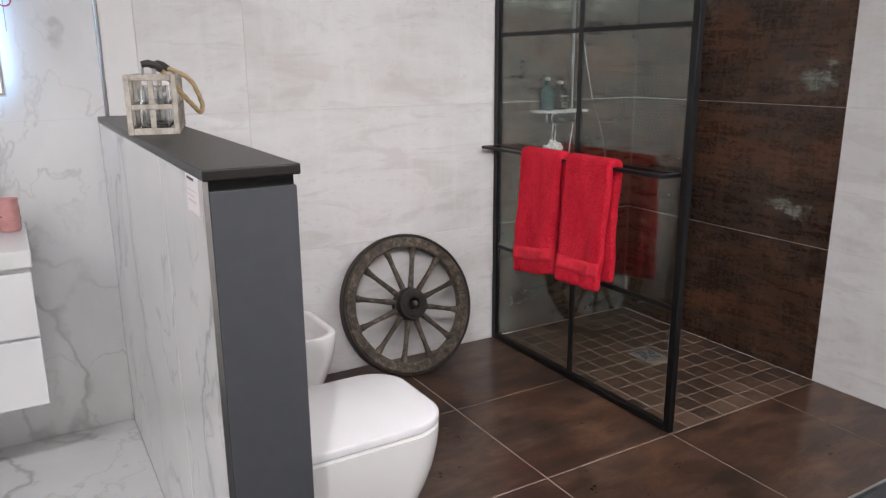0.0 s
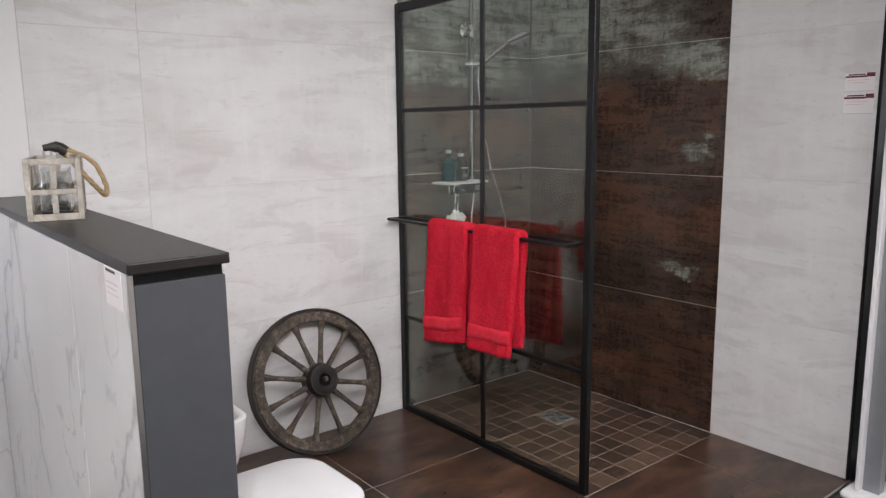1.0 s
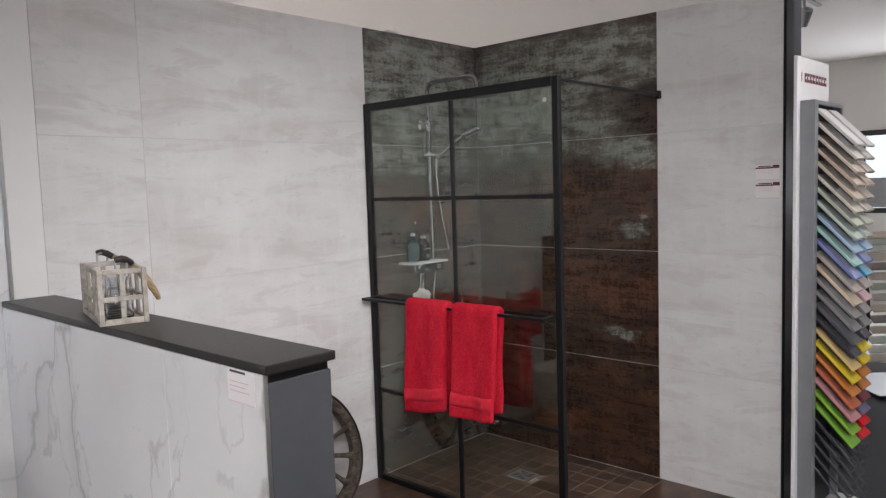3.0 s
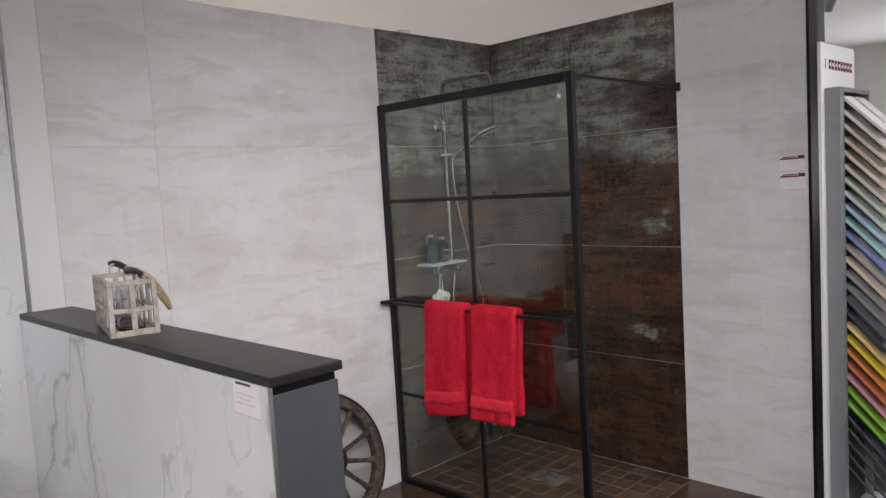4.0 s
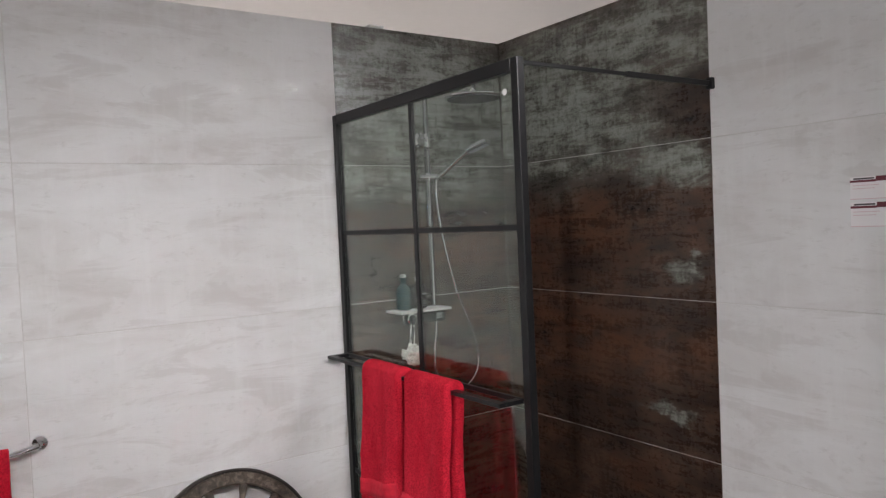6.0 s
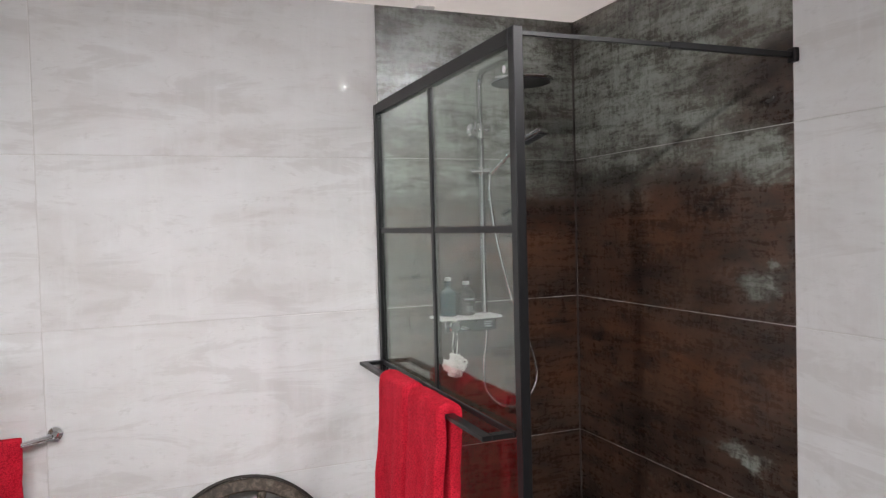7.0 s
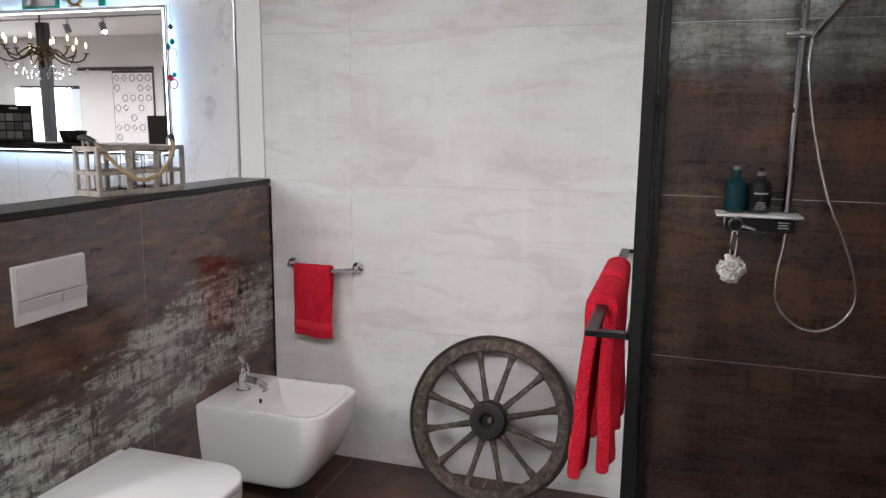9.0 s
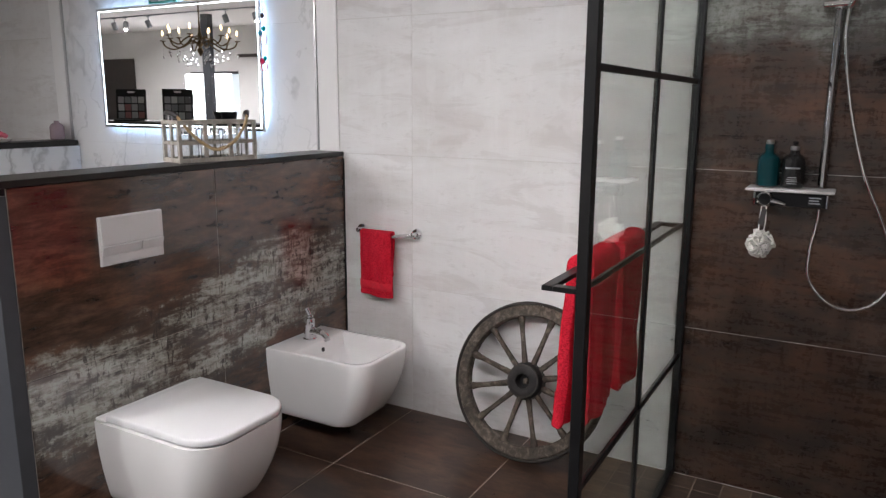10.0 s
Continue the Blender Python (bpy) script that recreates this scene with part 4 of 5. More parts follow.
part("rain_head", lathe([(0.014, 0.030), (0.018, 0.012), (0.10, 0.007), (0.118, 0.003), (0.12, -0.002), (0.116, -0.006), (0.004, -0.007)], 48, Matrix.Translation((0.0, -0.41, 2.047))), M["chrome"], column, "large round rain shower head", smooth=True)
part("nozzle_plate", lathe([(0.108, -0.0098), (0.108, -0.0075)], 40, Matrix.Translation((0.0, -0.41, 2.047))), M["grey_panel"], column, "grey nozzle plate")
part("wall_mount", lathe([(0.034, 0), (0.036, 0.004), (0.036, 0.012), (0.022, 0.018), (0.016, 0.036)], 28, Matrix.Translation((-0.010, -0.0005, 1.915)) @ pose(0, 0, 0, 90, 0, 0)), M["chrome"], column, smooth=True)
part("mount_collar", lathe([(0.0165, 1.880), (0.0175, 1.885), (0.0175, 1.935), (0.0165, 1.940)], 20, Matrix.Translation((0, RY, 0)), cap=False), M["chrome"], column, smooth=True)
part("mount_screw", tube([(-0.03, RY, 1.915), (0.04, RY, 1.915)], 0.006, 10), M["chrome"], column, smooth=True)
slider = part("slider", lathe([(0.019, 1.728), (0.021, 1.732), (0.021, 1.758), (0.019, 1.762)], 20, Matrix.Translation((0, RY, 0))), M["chrome"], column, "chrome sliding holder", smooth=True)
part("slider_knob", tube([(-0.045, RY, 1.745), (0.05, RY - 0.024, 1.745)], [0.012, 0.012], 14), M["chrome"], slider, smooth=True)
hand = part("hand_shower", tube(curve_points([(0.030, -0.080, 1.735), (0.042, -0.096, 1.752), (0.070, -0.145, 1.795), (0.098, -0.200, 1.838), (0.108, -0.220, 1.852)], 4), [0.0115] * 9 + [0.013] * 4 + [0.016] * 4, 14), M["chrome"], column, "chrome hand shower", smooth=True)
head_m = Matrix.Translation((0.130, -0.262, 1.868)) @ pose(0, 0, 0, 0, 0, -62) @ pose(0, 0, 0, 0, -20, 0)
part("spray_head", box((-0.062, -0.032, -0.009), (0.050, 0.032, 0.011), 0.006, 3, head_m), M["chrome"], hand, smooth=True)
bm = box((-0.054, -0.027, -0.0125), (0.044, 0.027, -0.0095), 0.001, 1, head_m)
part("spray_face", bm, M["grey_panel"], hand, "grey ribbed spray face")
for k in range(7):
    part("nozzle_row", box((-0.050 + 0.0135 * k, -0.025, -0.0155), (-0.043 + 0.0135 * k, 0.025, -0.0128), 0.001, 1, head_m), M["alu"], hand)
hose = curve_points([(0.026, -0.074, 1.730), (0.026, -0.072, 1.62), (0.058, -0.070, 1.43), (0.115, -0.07, 1.22), (0.188, -0.065, 1.05), (0.226, -0.06, 0.93), (0.226, -0.06, 0.85), (0.182, -0.06, 0.785), (0.112, -0.06, 0.758), (0.040, -0.06, 0.785), (-0.012, -0.06, 0.855), (-0.016, -0.06, 0.95), (-0.004, -0.06, 1.04), (0.0, -0.062, 1.0975)], 8)
part("hose", tube(hose, [0.0064 + (0.0008 if i % 2 else 0) for i in range(len(hose))], 10), M["chrome"], column, "flexible chrome hose", smooth=True, angle=80)


def bottle(name, label, place, material, shoulder, cap_mat, pump):
    ob = thing(name, label, "bottle", place)
    r = 0.0365
    part("body", lathe([(r - 0.006, 0), (r - 0.001, 0.003), (r, 0.008), (r, shoulder - 0.006), (r - 0.002, shoulder + 0.002), (r - 0.008, shoulder + 0.010), (0.018, shoulder + 0.017), (0.0145, shoulder + 0.021), (0.0135, shoulder + 0.030)], 32), material, ob, smooth=True)
    neck = shoulder + 0.0303
    if pump:
        part("collar", lathe([(0.0145, neck), (0.0150, neck + 0.003), (0.0145, neck + 0.012), (0.008, neck + 0.014)], 20), M["steel"], ob, smooth=True)
        part("cap", lathe([(0.0065, neck + 0.0145), (0.0065, neck + 0.020), (0.0095, neck + 0.021), (0.0095, neck + 0.028), (0.006, neck + 0.030)], 18), cap_mat, ob, smooth=True)
        part("nozzle", box((-0.004, -0.026, neck + 0.021), (0.004, -0.0097, neck + 0.027), 0.0012), cap_mat, ob)
    else:
        part("collar", lathe([(0.0155, neck), (0.0158, neck + 0.002), (0.0150, neck + 0.016)], 20), material, ob, smooth=True)
        part("cap", lathe([(0.0125, neck + 0.0162), (0.0130, neck + 0.018), (0.0128, neck + 0.028), (0.010, neck + 0.030)], 20), cap_mat, ob, smooth=True)
    return ob


b1 = bottle("soap_bottle", "teal plastic pump bottle on the shower shelf", (-0.648, -0.062, 1.1585), M["teal"], 0.096, M["steel"], False)
b2 = bottle("shampoo_bottle", "black plastic pump bottle with pale lettering bars", (-0.570, -0.064, 1.1585), M["dark_bottle"], 0.094, M["dark_bottle"], True)
for z, w, tall in ((0.064, 0.046, 0.0055), (0.034, 0.026, 0.0030), (0.027, 0.034, 0.0022), (0.021, 0.034, 0.0022), (0.014, 0.030, 0.0022)):
    bm = bmesh.new()
    for i in range(8):
        a0 = -math.pi / 2 + (i / 8 - 0.5) * w / 0.0365
        a1 = -math.pi / 2 + ((i + 1) / 8 - 0.5) * w / 0.0365
        q = [(0.0372 * math.cos(a), 0.0372 * math.sin(a), z + dz) for a, dz in ((a0, 0), (a1, 0), (a1, tall), (a0, tall))]
        bm.faces.new([bm.verts.new(p) for p in q])
    ob = part("print_line", bm, M["alu"], b2)
    ob.modifiers.new("thick", "SOLIDIFY").thickness = 0.0005
bm = bmesh.new()
rng = random.Random(5)
for k in range(64):
    d = Vector((rng.gauss(0, 1), rng.gauss(0, 1), rng.gauss(0, 1))).normalized()
    side = d.orthogonal().normalized()
    tw = Matrix.Rotation(rng.uniform(0, 6), 3, d)
    side = tw @ side
    up = d.cross(side)
    w = rng.uniform(0.010, 0.016)
    c = d * rng.uniform(0.018, 0.041)
    pts = [c + side * w * math.cos(a) * 1.15 + d * (0.007 * math.cos(2 * a) + 0.006 * math.sin(3 * a)) + up * w * math.sin(a) for a in [i * math.tau / 10 for i in range(10)]]
    add_tube(bm, pts, [0.0048 + 0.0012 * math.sin(i * 2.3) for i in range(10)], 6, closed=True)
    mid = bm.verts.new(c + d * 0.004)
loofah = thing("bath_puff", "white netted bath puff hanging from the mixer knob", "sponge", (-0.648, -0.118, 0.968))
bmesh.ops.delete(bm, geom=[v for v in bm.verts if not v.link_faces], context="VERTS")
part("puff", bm, M["loofah"], loofah, smooth=True, angle=80)
part("cord", tube(curve_points([(-0.006, 0, 0.028), (-0.007, 0.0, 0.09), (0.004, -0.005, 0.182), (0.012, 0.0, 0.09), (0.006, 0, 0.028)], 6), 0.0022, 8), M["loofah"], loofah, smooth=True)
tag = part("tag", box((-0.026, -0.004, 0.062), (-0.010, -0.003, 0.118), 0.0004, 1, pose(0, 0, 0, 0, 12, 0)), M["ink"], loofah, "dark hanging paper tag")

drain = thing("floor_drain", "square chrome floor drain with patterned grate", "drain", (-0.412, -0.60, 0.0))
part("frame", box((-0.062, -0.062, -0.006), (0.062, 0.062, 0.0012), 0.001), M["steel"], drain)
part("grate", box((-0.054, -0.054, 0.0014), (0.054, 0.054, 0.0026), 0.0004), M["alu"], drain)
for k in range(4):
    m = pose(0, 0, 0, 0, 0, 90 * k)
    part("slot", box((0.010, -0.004, 0.0027), (0.046, 0.004, 0.0030), 0, 1, m), M["black"], drain)
    for d in (0.018, 0.032, 0.044):
        part("slot", box((d - 0.0035, 0.012, 0.0027), (d + 0.0035, d * 0.95, 0.0030), 0, 1, m), M["black"], drain) if d > 0.02 else None
    part("slot", box((0.018, 0.014, 0.0027), (0.030, 0.0185, 0.0030), 0, 1, m), M["black"], drain)

# ---- lantern crate on the half wall ----
crate = thing("lantern_crate", "whitewashed wooden lattice crate with rope handle and glass jars", "crate", (-2.580, -0.728, HALF_TOP + 0.0005), (0, 0, -14))
CW, CL, CH = 0.058, 0.158, 0.156
part("base_board", box((-CW + 0.002, -CL + 0.002, 0), (CW - 0.002, CL - 0.002, 0.008), 0.001), M["crate_wood"], crate)
for sx in (-1, 1):
    for sy in (-1, 1):
        part("corner_post", box((sx * CW - 0.007, sy * CL - 0.007, 0.0), (sx * CW + 0.007, sy * CL + 0.007, CH), 0.0015), M["crate_wood"], crate)
for sx in (-1, 1):
    for z0, z1 in ((0.0, 0.017), (0.066, 0.079), (CH - 0.015, CH)):
        part("long_slat", box((sx * CW - 0.0055, -CL + 0.0075, z0), (sx * CW + 0.0055, CL - 0.0075, z1), 0.001), M["crate_wood"], crate)
    for y in (-0.052, 0.052):
        part("upright_slat", box((sx * CW - 0.0045, y - 0.008, 0.0175), (sx * CW + 0.0045, y + 0.008, 0.0655), 0.001), M["crate_wood"], crate)
        part("upright_slat", box((sx * CW - 0.0045, y - 0.008, 0.0795), (sx * CW + 0.0045, y + 0.008, CH - 0.0155), 0.001), M["crate_wood"], crate)
for sy in (-1, 1):
    for z0, z1 in ((0.0, 0.017), (0.066, 0.079), (CH - 0.015, CH)):
        part("short_slat", box((-CW + 0.0075, sy * CL - 0.0055, z0), (CW - 0.0075, sy * CL + 0.0055, z1), 0.001), M["crate_wood"], crate)
    part("upright_slat", box((-0.007, sy * CL - 0.0045, 0.0175), (0.007, sy * CL + 0.0045, 0.0655), 0.001), M["crate_wood"], crate)
    part("upright_slat", box((-0.007, sy * CL - 0.0045, 0.0795), (0.007, sy * CL + 0.0045, CH - 0.0155), 0.001), M["crate_wood"], crate)
    part("handle_eye", tube(curve_points([(-0.014, sy * CL, CH - 0.004), (-0.014, sy * CL, CH + 0.020), (0.0, sy * CL, CH + 0.026), (0.014, sy * CL, CH + 0.020), (0.014, sy * CL, CH - 0.004)], 5), 0.0035, 8), M["steel"], crate, smooth=True)
    part("leather_sleeve", tube([(-0.016, sy * (CL + 0.010), CH + 0.026), (0.0, sy * (CL + 0.009), CH + 0.029), (0.014, sy * (CL - 0.002), CH + 0.024), (0.030, sy * (CL - 0.012), CH + 0.013)], [0.0085, 0.0098, 0.0102, 0.0092], 12), M["leather"], crate, "black leather rope end", smooth=True)
rope = curve_points([(0.026, -CL + 0.010, CH + 0.016), (0.070, -0.118, 0.112), (0.100, -0.085, 0.072), (0.118, -0.040, 0.050), (0.120, 0.03, 0.076), (0.090, 0.098, 0.138), (0.026, CL - 0.010, CH + 0.016)], 9)
bm = bmesh.new()
for s in range(3):
    pts = []
    for i, p in enumerate(rope):
        a = i * 0.55 + s * math.tau / 3
        pts.append(p + Vector((math.cos(a) * 0.0032, 0, math.sin(a) * 0.0032)))
    add_tube(bm, pts, 0.0042, 7)
part("rope", bm, M["rope"], crate, "twisted jute rope handle", smooth=True, angle=80)
for y in (-0.092, 0.0, 0.092):
    jar = thing("glass_jar", "small clear glass tealight jar inside the wooden crate", "jar", tuple(crate.matrix_world @ Vector((0, y, 0.0085))), (0, 0, -14), "jars in the crate")
    part("glass", lathe([(0.034, 0.0), (0.038, 0.004), (0.039, 0.06), (0.035, 0.082), (0.034, 0.112), (0.036, 0.116), (0.033, 0.116), (0.0315, 0.110), (0.032, 0.084), (0.036, 0.060), (0.035, 0.008), (0.030, 0.006)], 24), M["jar_glass"], jar, smooth=True)

# ---- price cards ----


def card(place, turn, w, h, label, lines, header=True):
    ob = thing("price_card", label, "label", place, turn)
    part("paper", box((-w / 2, -0.0008, -h / 2), (w / 2, -0.0001, h / 2)), M["card"], ob)
    if header:
        part("header_bar", box((w * 0.22, -0.0013, h * 0.28), (w / 2, -0.0009, h / 2)), M["card_red"], ob)
    if header:
        part("header_bar", box((-w / 2, -0.0013, h * 0.26), (w * 0.219, -0.0009, h * 0.36)), M["card_red"], ob)
    part("print_line", box((-w * 0.40, -0.0013, h * 0.385), (w * 0.18, -0.0009, h * 0.455)), M["ink"], ob)
    part("foot_line", box((-w / 2, -0.0013, -h / 2), (w / 2, -0.0009, -h * 0.47)), M["card_pink"], ob)
    for k in range(lines):
        z = h * (0.12 - 0.14 * k)
        part("print_line", box((-w * 0.43, -0.0012, z - h * 0.012), (w * (0.30 - 0.1 * (k % 2)), -0.0009, z + h * 0.012)), M["card_pink"], ob)


card((-0.0005, -1.730, 1.583), (0, 0, -90), 0.105, 0.068, "white price card with maroon header on pale tiles", 2)
card((-0.0005, -1.731, 1.502), (0, 0, -90), 0.107, 0.074, "white price card with maroon header on pale tiles", 2)
card((HALF_L - 0.0005, -1.549, 1.148), (0, 0, -90), 0.104, 0.074, "white price card with printed lines on marble tiles", 3, False)

# ---- vanity, mirror and small things beyond the half wall ----
vanity = thing("vanity_unit", "white gloss wall-hung vanity with two deep drawers", "vanity", (-3.57, 0, 0))
part("carcass", box((-0.615, -0.470, 0.345), (0.615, -0.001, 0.795), 0.002), M["gloss_white"], vanity)
for z0, z1 in ((0.345, 0.565), (0.575, 0.780)):
    for x0, x1 in ((-0.617, -0.002), (0.002, 0.617)):
        part("drawer_front", box((x0, -0.492, z0), (x1, -0.4705, z1), 0.003, 2), M["gloss_white"], vanity)
part("countertop", box((-0.625, -0.50, 0.7955), (0.625, -0.0015, 0.850), 0.008, 3), M["ceramic"], vanity, "glossy white basin top", smooth=True)
jar = thing("pink_jar", "pink glass jar with dark speckled pattern on the vanity", "jar", (-2.992, -0.16, 0.8505))
part("glass", lathe([(0.030, 0), (0.034, 0.004), (0.035, 0.07), (0.032, 0.100), (0.034, 0.108), (0.031, 0.108), (0.029, 0.098)], 24), M["pink"], jar, smooth=True)
rng = random.Random(8)
for k in range(16):
    a, z = rng.uniform(0, 6.28), rng.uniform(0.03, 0.08)
    part("speckle", lathe([(0.003, 0), (0.003, 0.0008)], 6, Matrix.Translation((0.0348 * math.cos(a), 0.0348 * math.sin(a), z)) @ Euler((0, math.pi / 2, a)).to_matrix().to_4x4()), M["rose"], jar)

mirror = thing("led_mirror", "rectangular mirror with glowing white edge light", "mirror", (-3.547, 0, 1.610))
MW, MH = 0.597, 0.318
part("back_box", box((-MW + 0.03, -0.028, -MH + 0.03), (MW - 0.03, -0.0125, MH - 0.03)), M["steel"], mirror)
part("glass", box((-MW, -0.034, -MH), (MW, -0.0285, MH)), M["mirror"], mirror, "silvered mirror glass")
for lo, hi in (((-MW, -0.036, MH), (MW, -0.027, MH + 0.005)), ((-MW, -0.036, -MH - 0.005), (MW, -0.027, -MH)), ((-MW - 0.005, -0.036, -MH - 0.005), (-MW, -0.027, MH + 0.005)), ((MW, -0.036, -MH - 0.005), (MW + 0.005, -0.027, MH + 0.005))):
    part("frame_edge", box(lo, hi), M["steel"], mirror)
g, w = 0.010, 0.006
for lo, hi in (((-MW + g, -0.0352, MH - g - w), (MW - g, -0.0343, MH - g)), ((-MW + g, -0.0352, -MH + g), (MW - g, -0.0343, -MH + g + w)), ((-MW + g, -0.0352, -MH + g + w), (-MW + g + w, -0.0343, MH - g - w)), ((MW - g - w, -0.0352, -MH + g + w), (MW - g, -0.0343, MH - g - w))):
    part("light_strip", box(lo, hi), M["led"], mirror, "glowing white light strip")
for lo, hi in (((-MW + 0.03, -0.026, MH - 0.0295), (MW - 0.03, -0.015, MH - 0.0265)), ((-MW + 0.03, -0.026, -MH + 0.0265), (MW - 0.03, -0.015, -MH + 0.0295)), ((-MW + 0.0265, -0.026, -MH + 0.03), (-MW + 0.0295, -0.015, MH - 0.03)), ((MW - 0.0295, -0.026, -MH + 0.03), (MW - 0.0265, -0.015, MH - 0.03))):
    part("back_light", box(lo, hi), M["led_back"], mirror, "glowing strip behind the mirror edge")

# bead string at the mirror's edge and ornaments on its top
beads = thing("bead_string", "string of small coloured glass beads hanging beside the mirror", "ornament", (-2.918, -0.045, 1.90))
part("thread", tube([(0, 0, 0.03), (0.002, 0, -0.1), (0, 0, -0.40)], 0.0008, 6), M["ink"], beads)
BEADS = [(0.0, -0.035, 0.016, (0.6, 0.62, 0.65)), (0.0, -0.065, 0.012, (0.09, 0.06, 0.06)), (0.004, -0.125, 0.013, (0.0, 0.32, 0.28)), (-0.018, -0.145, 0.014, (0.05, 0.30, 0.42)),
         (0.006, -0.175, 0.019, (0.72, 0.45, 0.48)), (-0.010, -0.275, 0.015, (0.65, 0.03, 0.10)), (0.008, -0.262, 0.011, (0.0, 0.35, 0.30)), (0.004, -0.300, 0.020, (0.6, 0.10, 0.15))]
for k, (x, z, r, c) in enumerate(BEADS):
    mat = plain("bead_glass", c, 0.15)
    if k in (0, 4, 7):
        part("ring_bead", tube([(x + r * math.sin(a), -0.004, z + r * math.cos(a) * (1.3 if k == 4 else 1)) for a in [i * math.tau / (4 if k == 0 else 16) for i in range(4 if k == 0 else 16)]], 0.0026, 6, closed=True), mat, beads, smooth=True)
    else:
        part("bead", lathe([(0.002, z - r), (r * 0.75, z - r * 0.6), (r, z), (r * 0.75, z + r * 0.6), (0.002, z + r)], 12, Matrix.Translation((x, -0.002, 0)) @ Matrix.Diagonal((1, 0.6, 1, 1))), mat, beads, smooth=True)

green = plain("turquoise_enamel", (0.02, 0.33, 0.24), 0.3)
gold = plain("gold_ornament", (0.42, 0.24, 0.05), 0.3, 0.7)
TOP = 1.612 + MH + 0.0055
orn = thing("picture_ornament", "small turquoise framed ornament standing on the mirror", "ornament", (-3.62, -0.025, TOP))
for lo, hi in (((-0.10, -0.008, 0), (-0.088, 0.008, 0.12)), ((0.088, -0.008, 0), (0.10, 0.008, 0.12)), ((-0.0875, -0.008, 0), (0.0875, 0.008, 0.010)), ((-0.0875, -0.008, 0.11), (0.0875, 0.008, 0.12))):
    part("frame", box(lo, hi, 0.001), green, orn)
part("picture", box((-0.087, -0.001, 0.0105), (0.087, 0.003, 0.1095)), M["card"], orn)
part("shell", lathe([(0.030, 0), (0.034, 0.02), (0.02, 0.045), (0.004, 0.05)], 14, Matrix.Translation((-0.045, -0.02, 0.011)) @ Matrix.Diagonal((1, 0.4, 1, 1))), M["alu"], orn, smooth=True)
orn = thing("ring_ornament", "small gold ring-shaped ornament standing on the mirror", "ornament", (-3.43, -0.025, TOP + 0.002))
part("ring", tube([(0.038 * math.sin(a), 0, 0.045 + 0.038 * math.cos(a)) for a in [i * math.tau / 24 for i in range(24)]], 0.007, 8, closed=True), gold, orn, smooth=True)
part("foot", box((-0.03, -0.012, -0.0015), (0.03, 0.012, 0.004), 0.001), gold, orn)
orn = thing("bottle_ornament", "small green glass ornament standing on the mirror", "ornament", (-3.28, -0.025, TOP))
part("bottle", lathe([(0.016, 0), (0.020, 0.006), (0.020, 0.05), (0.008, 0.07), (0.008, 0.10)], 16, Matrix.Diagonal((1, 0.7, 1, 1))), green, orn, smooth=True)

flask = thing("glass_flask", "mauve glass bottle on the far half wall", "bottle", (-4.54, -0.075, 1.2065))
part("body", lathe([(0.034, 0), (0.040, 0.005), (0.040, 0.075), (0.030, 0.092), (0.014, 0.100), (0.014, 0.112)], 20), plain("mauve_glass", (0.30, 0.22, 0.24), 0.2), flask, smooth=True)
rose = thing("candle_bowl", "pink rose ornament on a pale dish on the far half wall", "ornament", (-4.54, -0.42, 1.2065))
part("dish", lathe([(0.030, 0), (0.055, 0.008), (0.065, 0.02), (0.060, 0.02), (0.03, 0.012)], 20), M["ceramic"], rose, smooth=True)
bm = bmesh.new()
for k in range(14):
    a = k * 2.4
    r = 0.008 + 0.0022 * k
    add_tube(bm, [Vector((r * math.cos(a + i * 0.35), r * math.sin(a + i * 0.35), 0.05 - 0.0012 * k)) for i in range(5)], [0.002, 0.010, 0.013, 0.010, 0.002], 6)
part("petals", bm, plain("rose_petal", (0.55, 0.12, 0.16), 0.6), rose, smooth=True)

# ---- sample display beside the shower wall ----
display = thing("tile_sample_display", "grey metal rack of glazed tile samples in all colours", "display rack", (0.103, -1.905, 0.0), (0, 0, -2))
part("back_board", box((-0.235, 0.0, 0.03), (0.17, 0.016, 2.075), 0.002), M["gloss_white"], display, "white back board")
part("base_plate", box((-0.27, -0.33, -0.011), (0.22, 0.06, 0.028), 0.02, 3), M["gloss_white"], display, "white rounded base plate", smooth=True)
part("rack_side", box((-0.205, -0.062, 0.028), (-0.187, -0.001, 1.885), 0.002), M["alu"], display)
part("rack_front", box((-0.186, -0.062, 0.028), (-0.160, -0.050, 1.885), 0.002), M["alu"], display)
part("rack_side", box((0.150, -0.062, 0.028), (0.168, -0.001, 1.885), 0.002), M["alu"], display)
part("rack_top", box((-0.186, -0.062, 1.866), (0.1495, -0.001, 1.885), 0.002), M["alu"], display)
part("rack_back", box((-0.1595, -0.030, 0.03), (0.1495, -0.001, 1.865)), M["black"], display)
for k, (x0, x1) in enumerate(((-0.19, -0.185), (-0.15, -0.128), (-0.118, -0.09), (-0.08, -0.055), (-0.045, -0.018), (-0.008, 0.018), (0.028, 0.056), (0.066, 0.094), (0.104, 0.13))):
    part("logo_shape", box((x0, -0.0022, 1.968), (x1, -0.0005, 2.008), 0.0004), M["card_red"], display)
    part("logo_gap", box((x0 + 0.005, -0.0030, 1.982), (x1 - 0.004, -0.0024, 1.995)), M["gloss_white"], display) if x1 - x0 > 0.01 else None
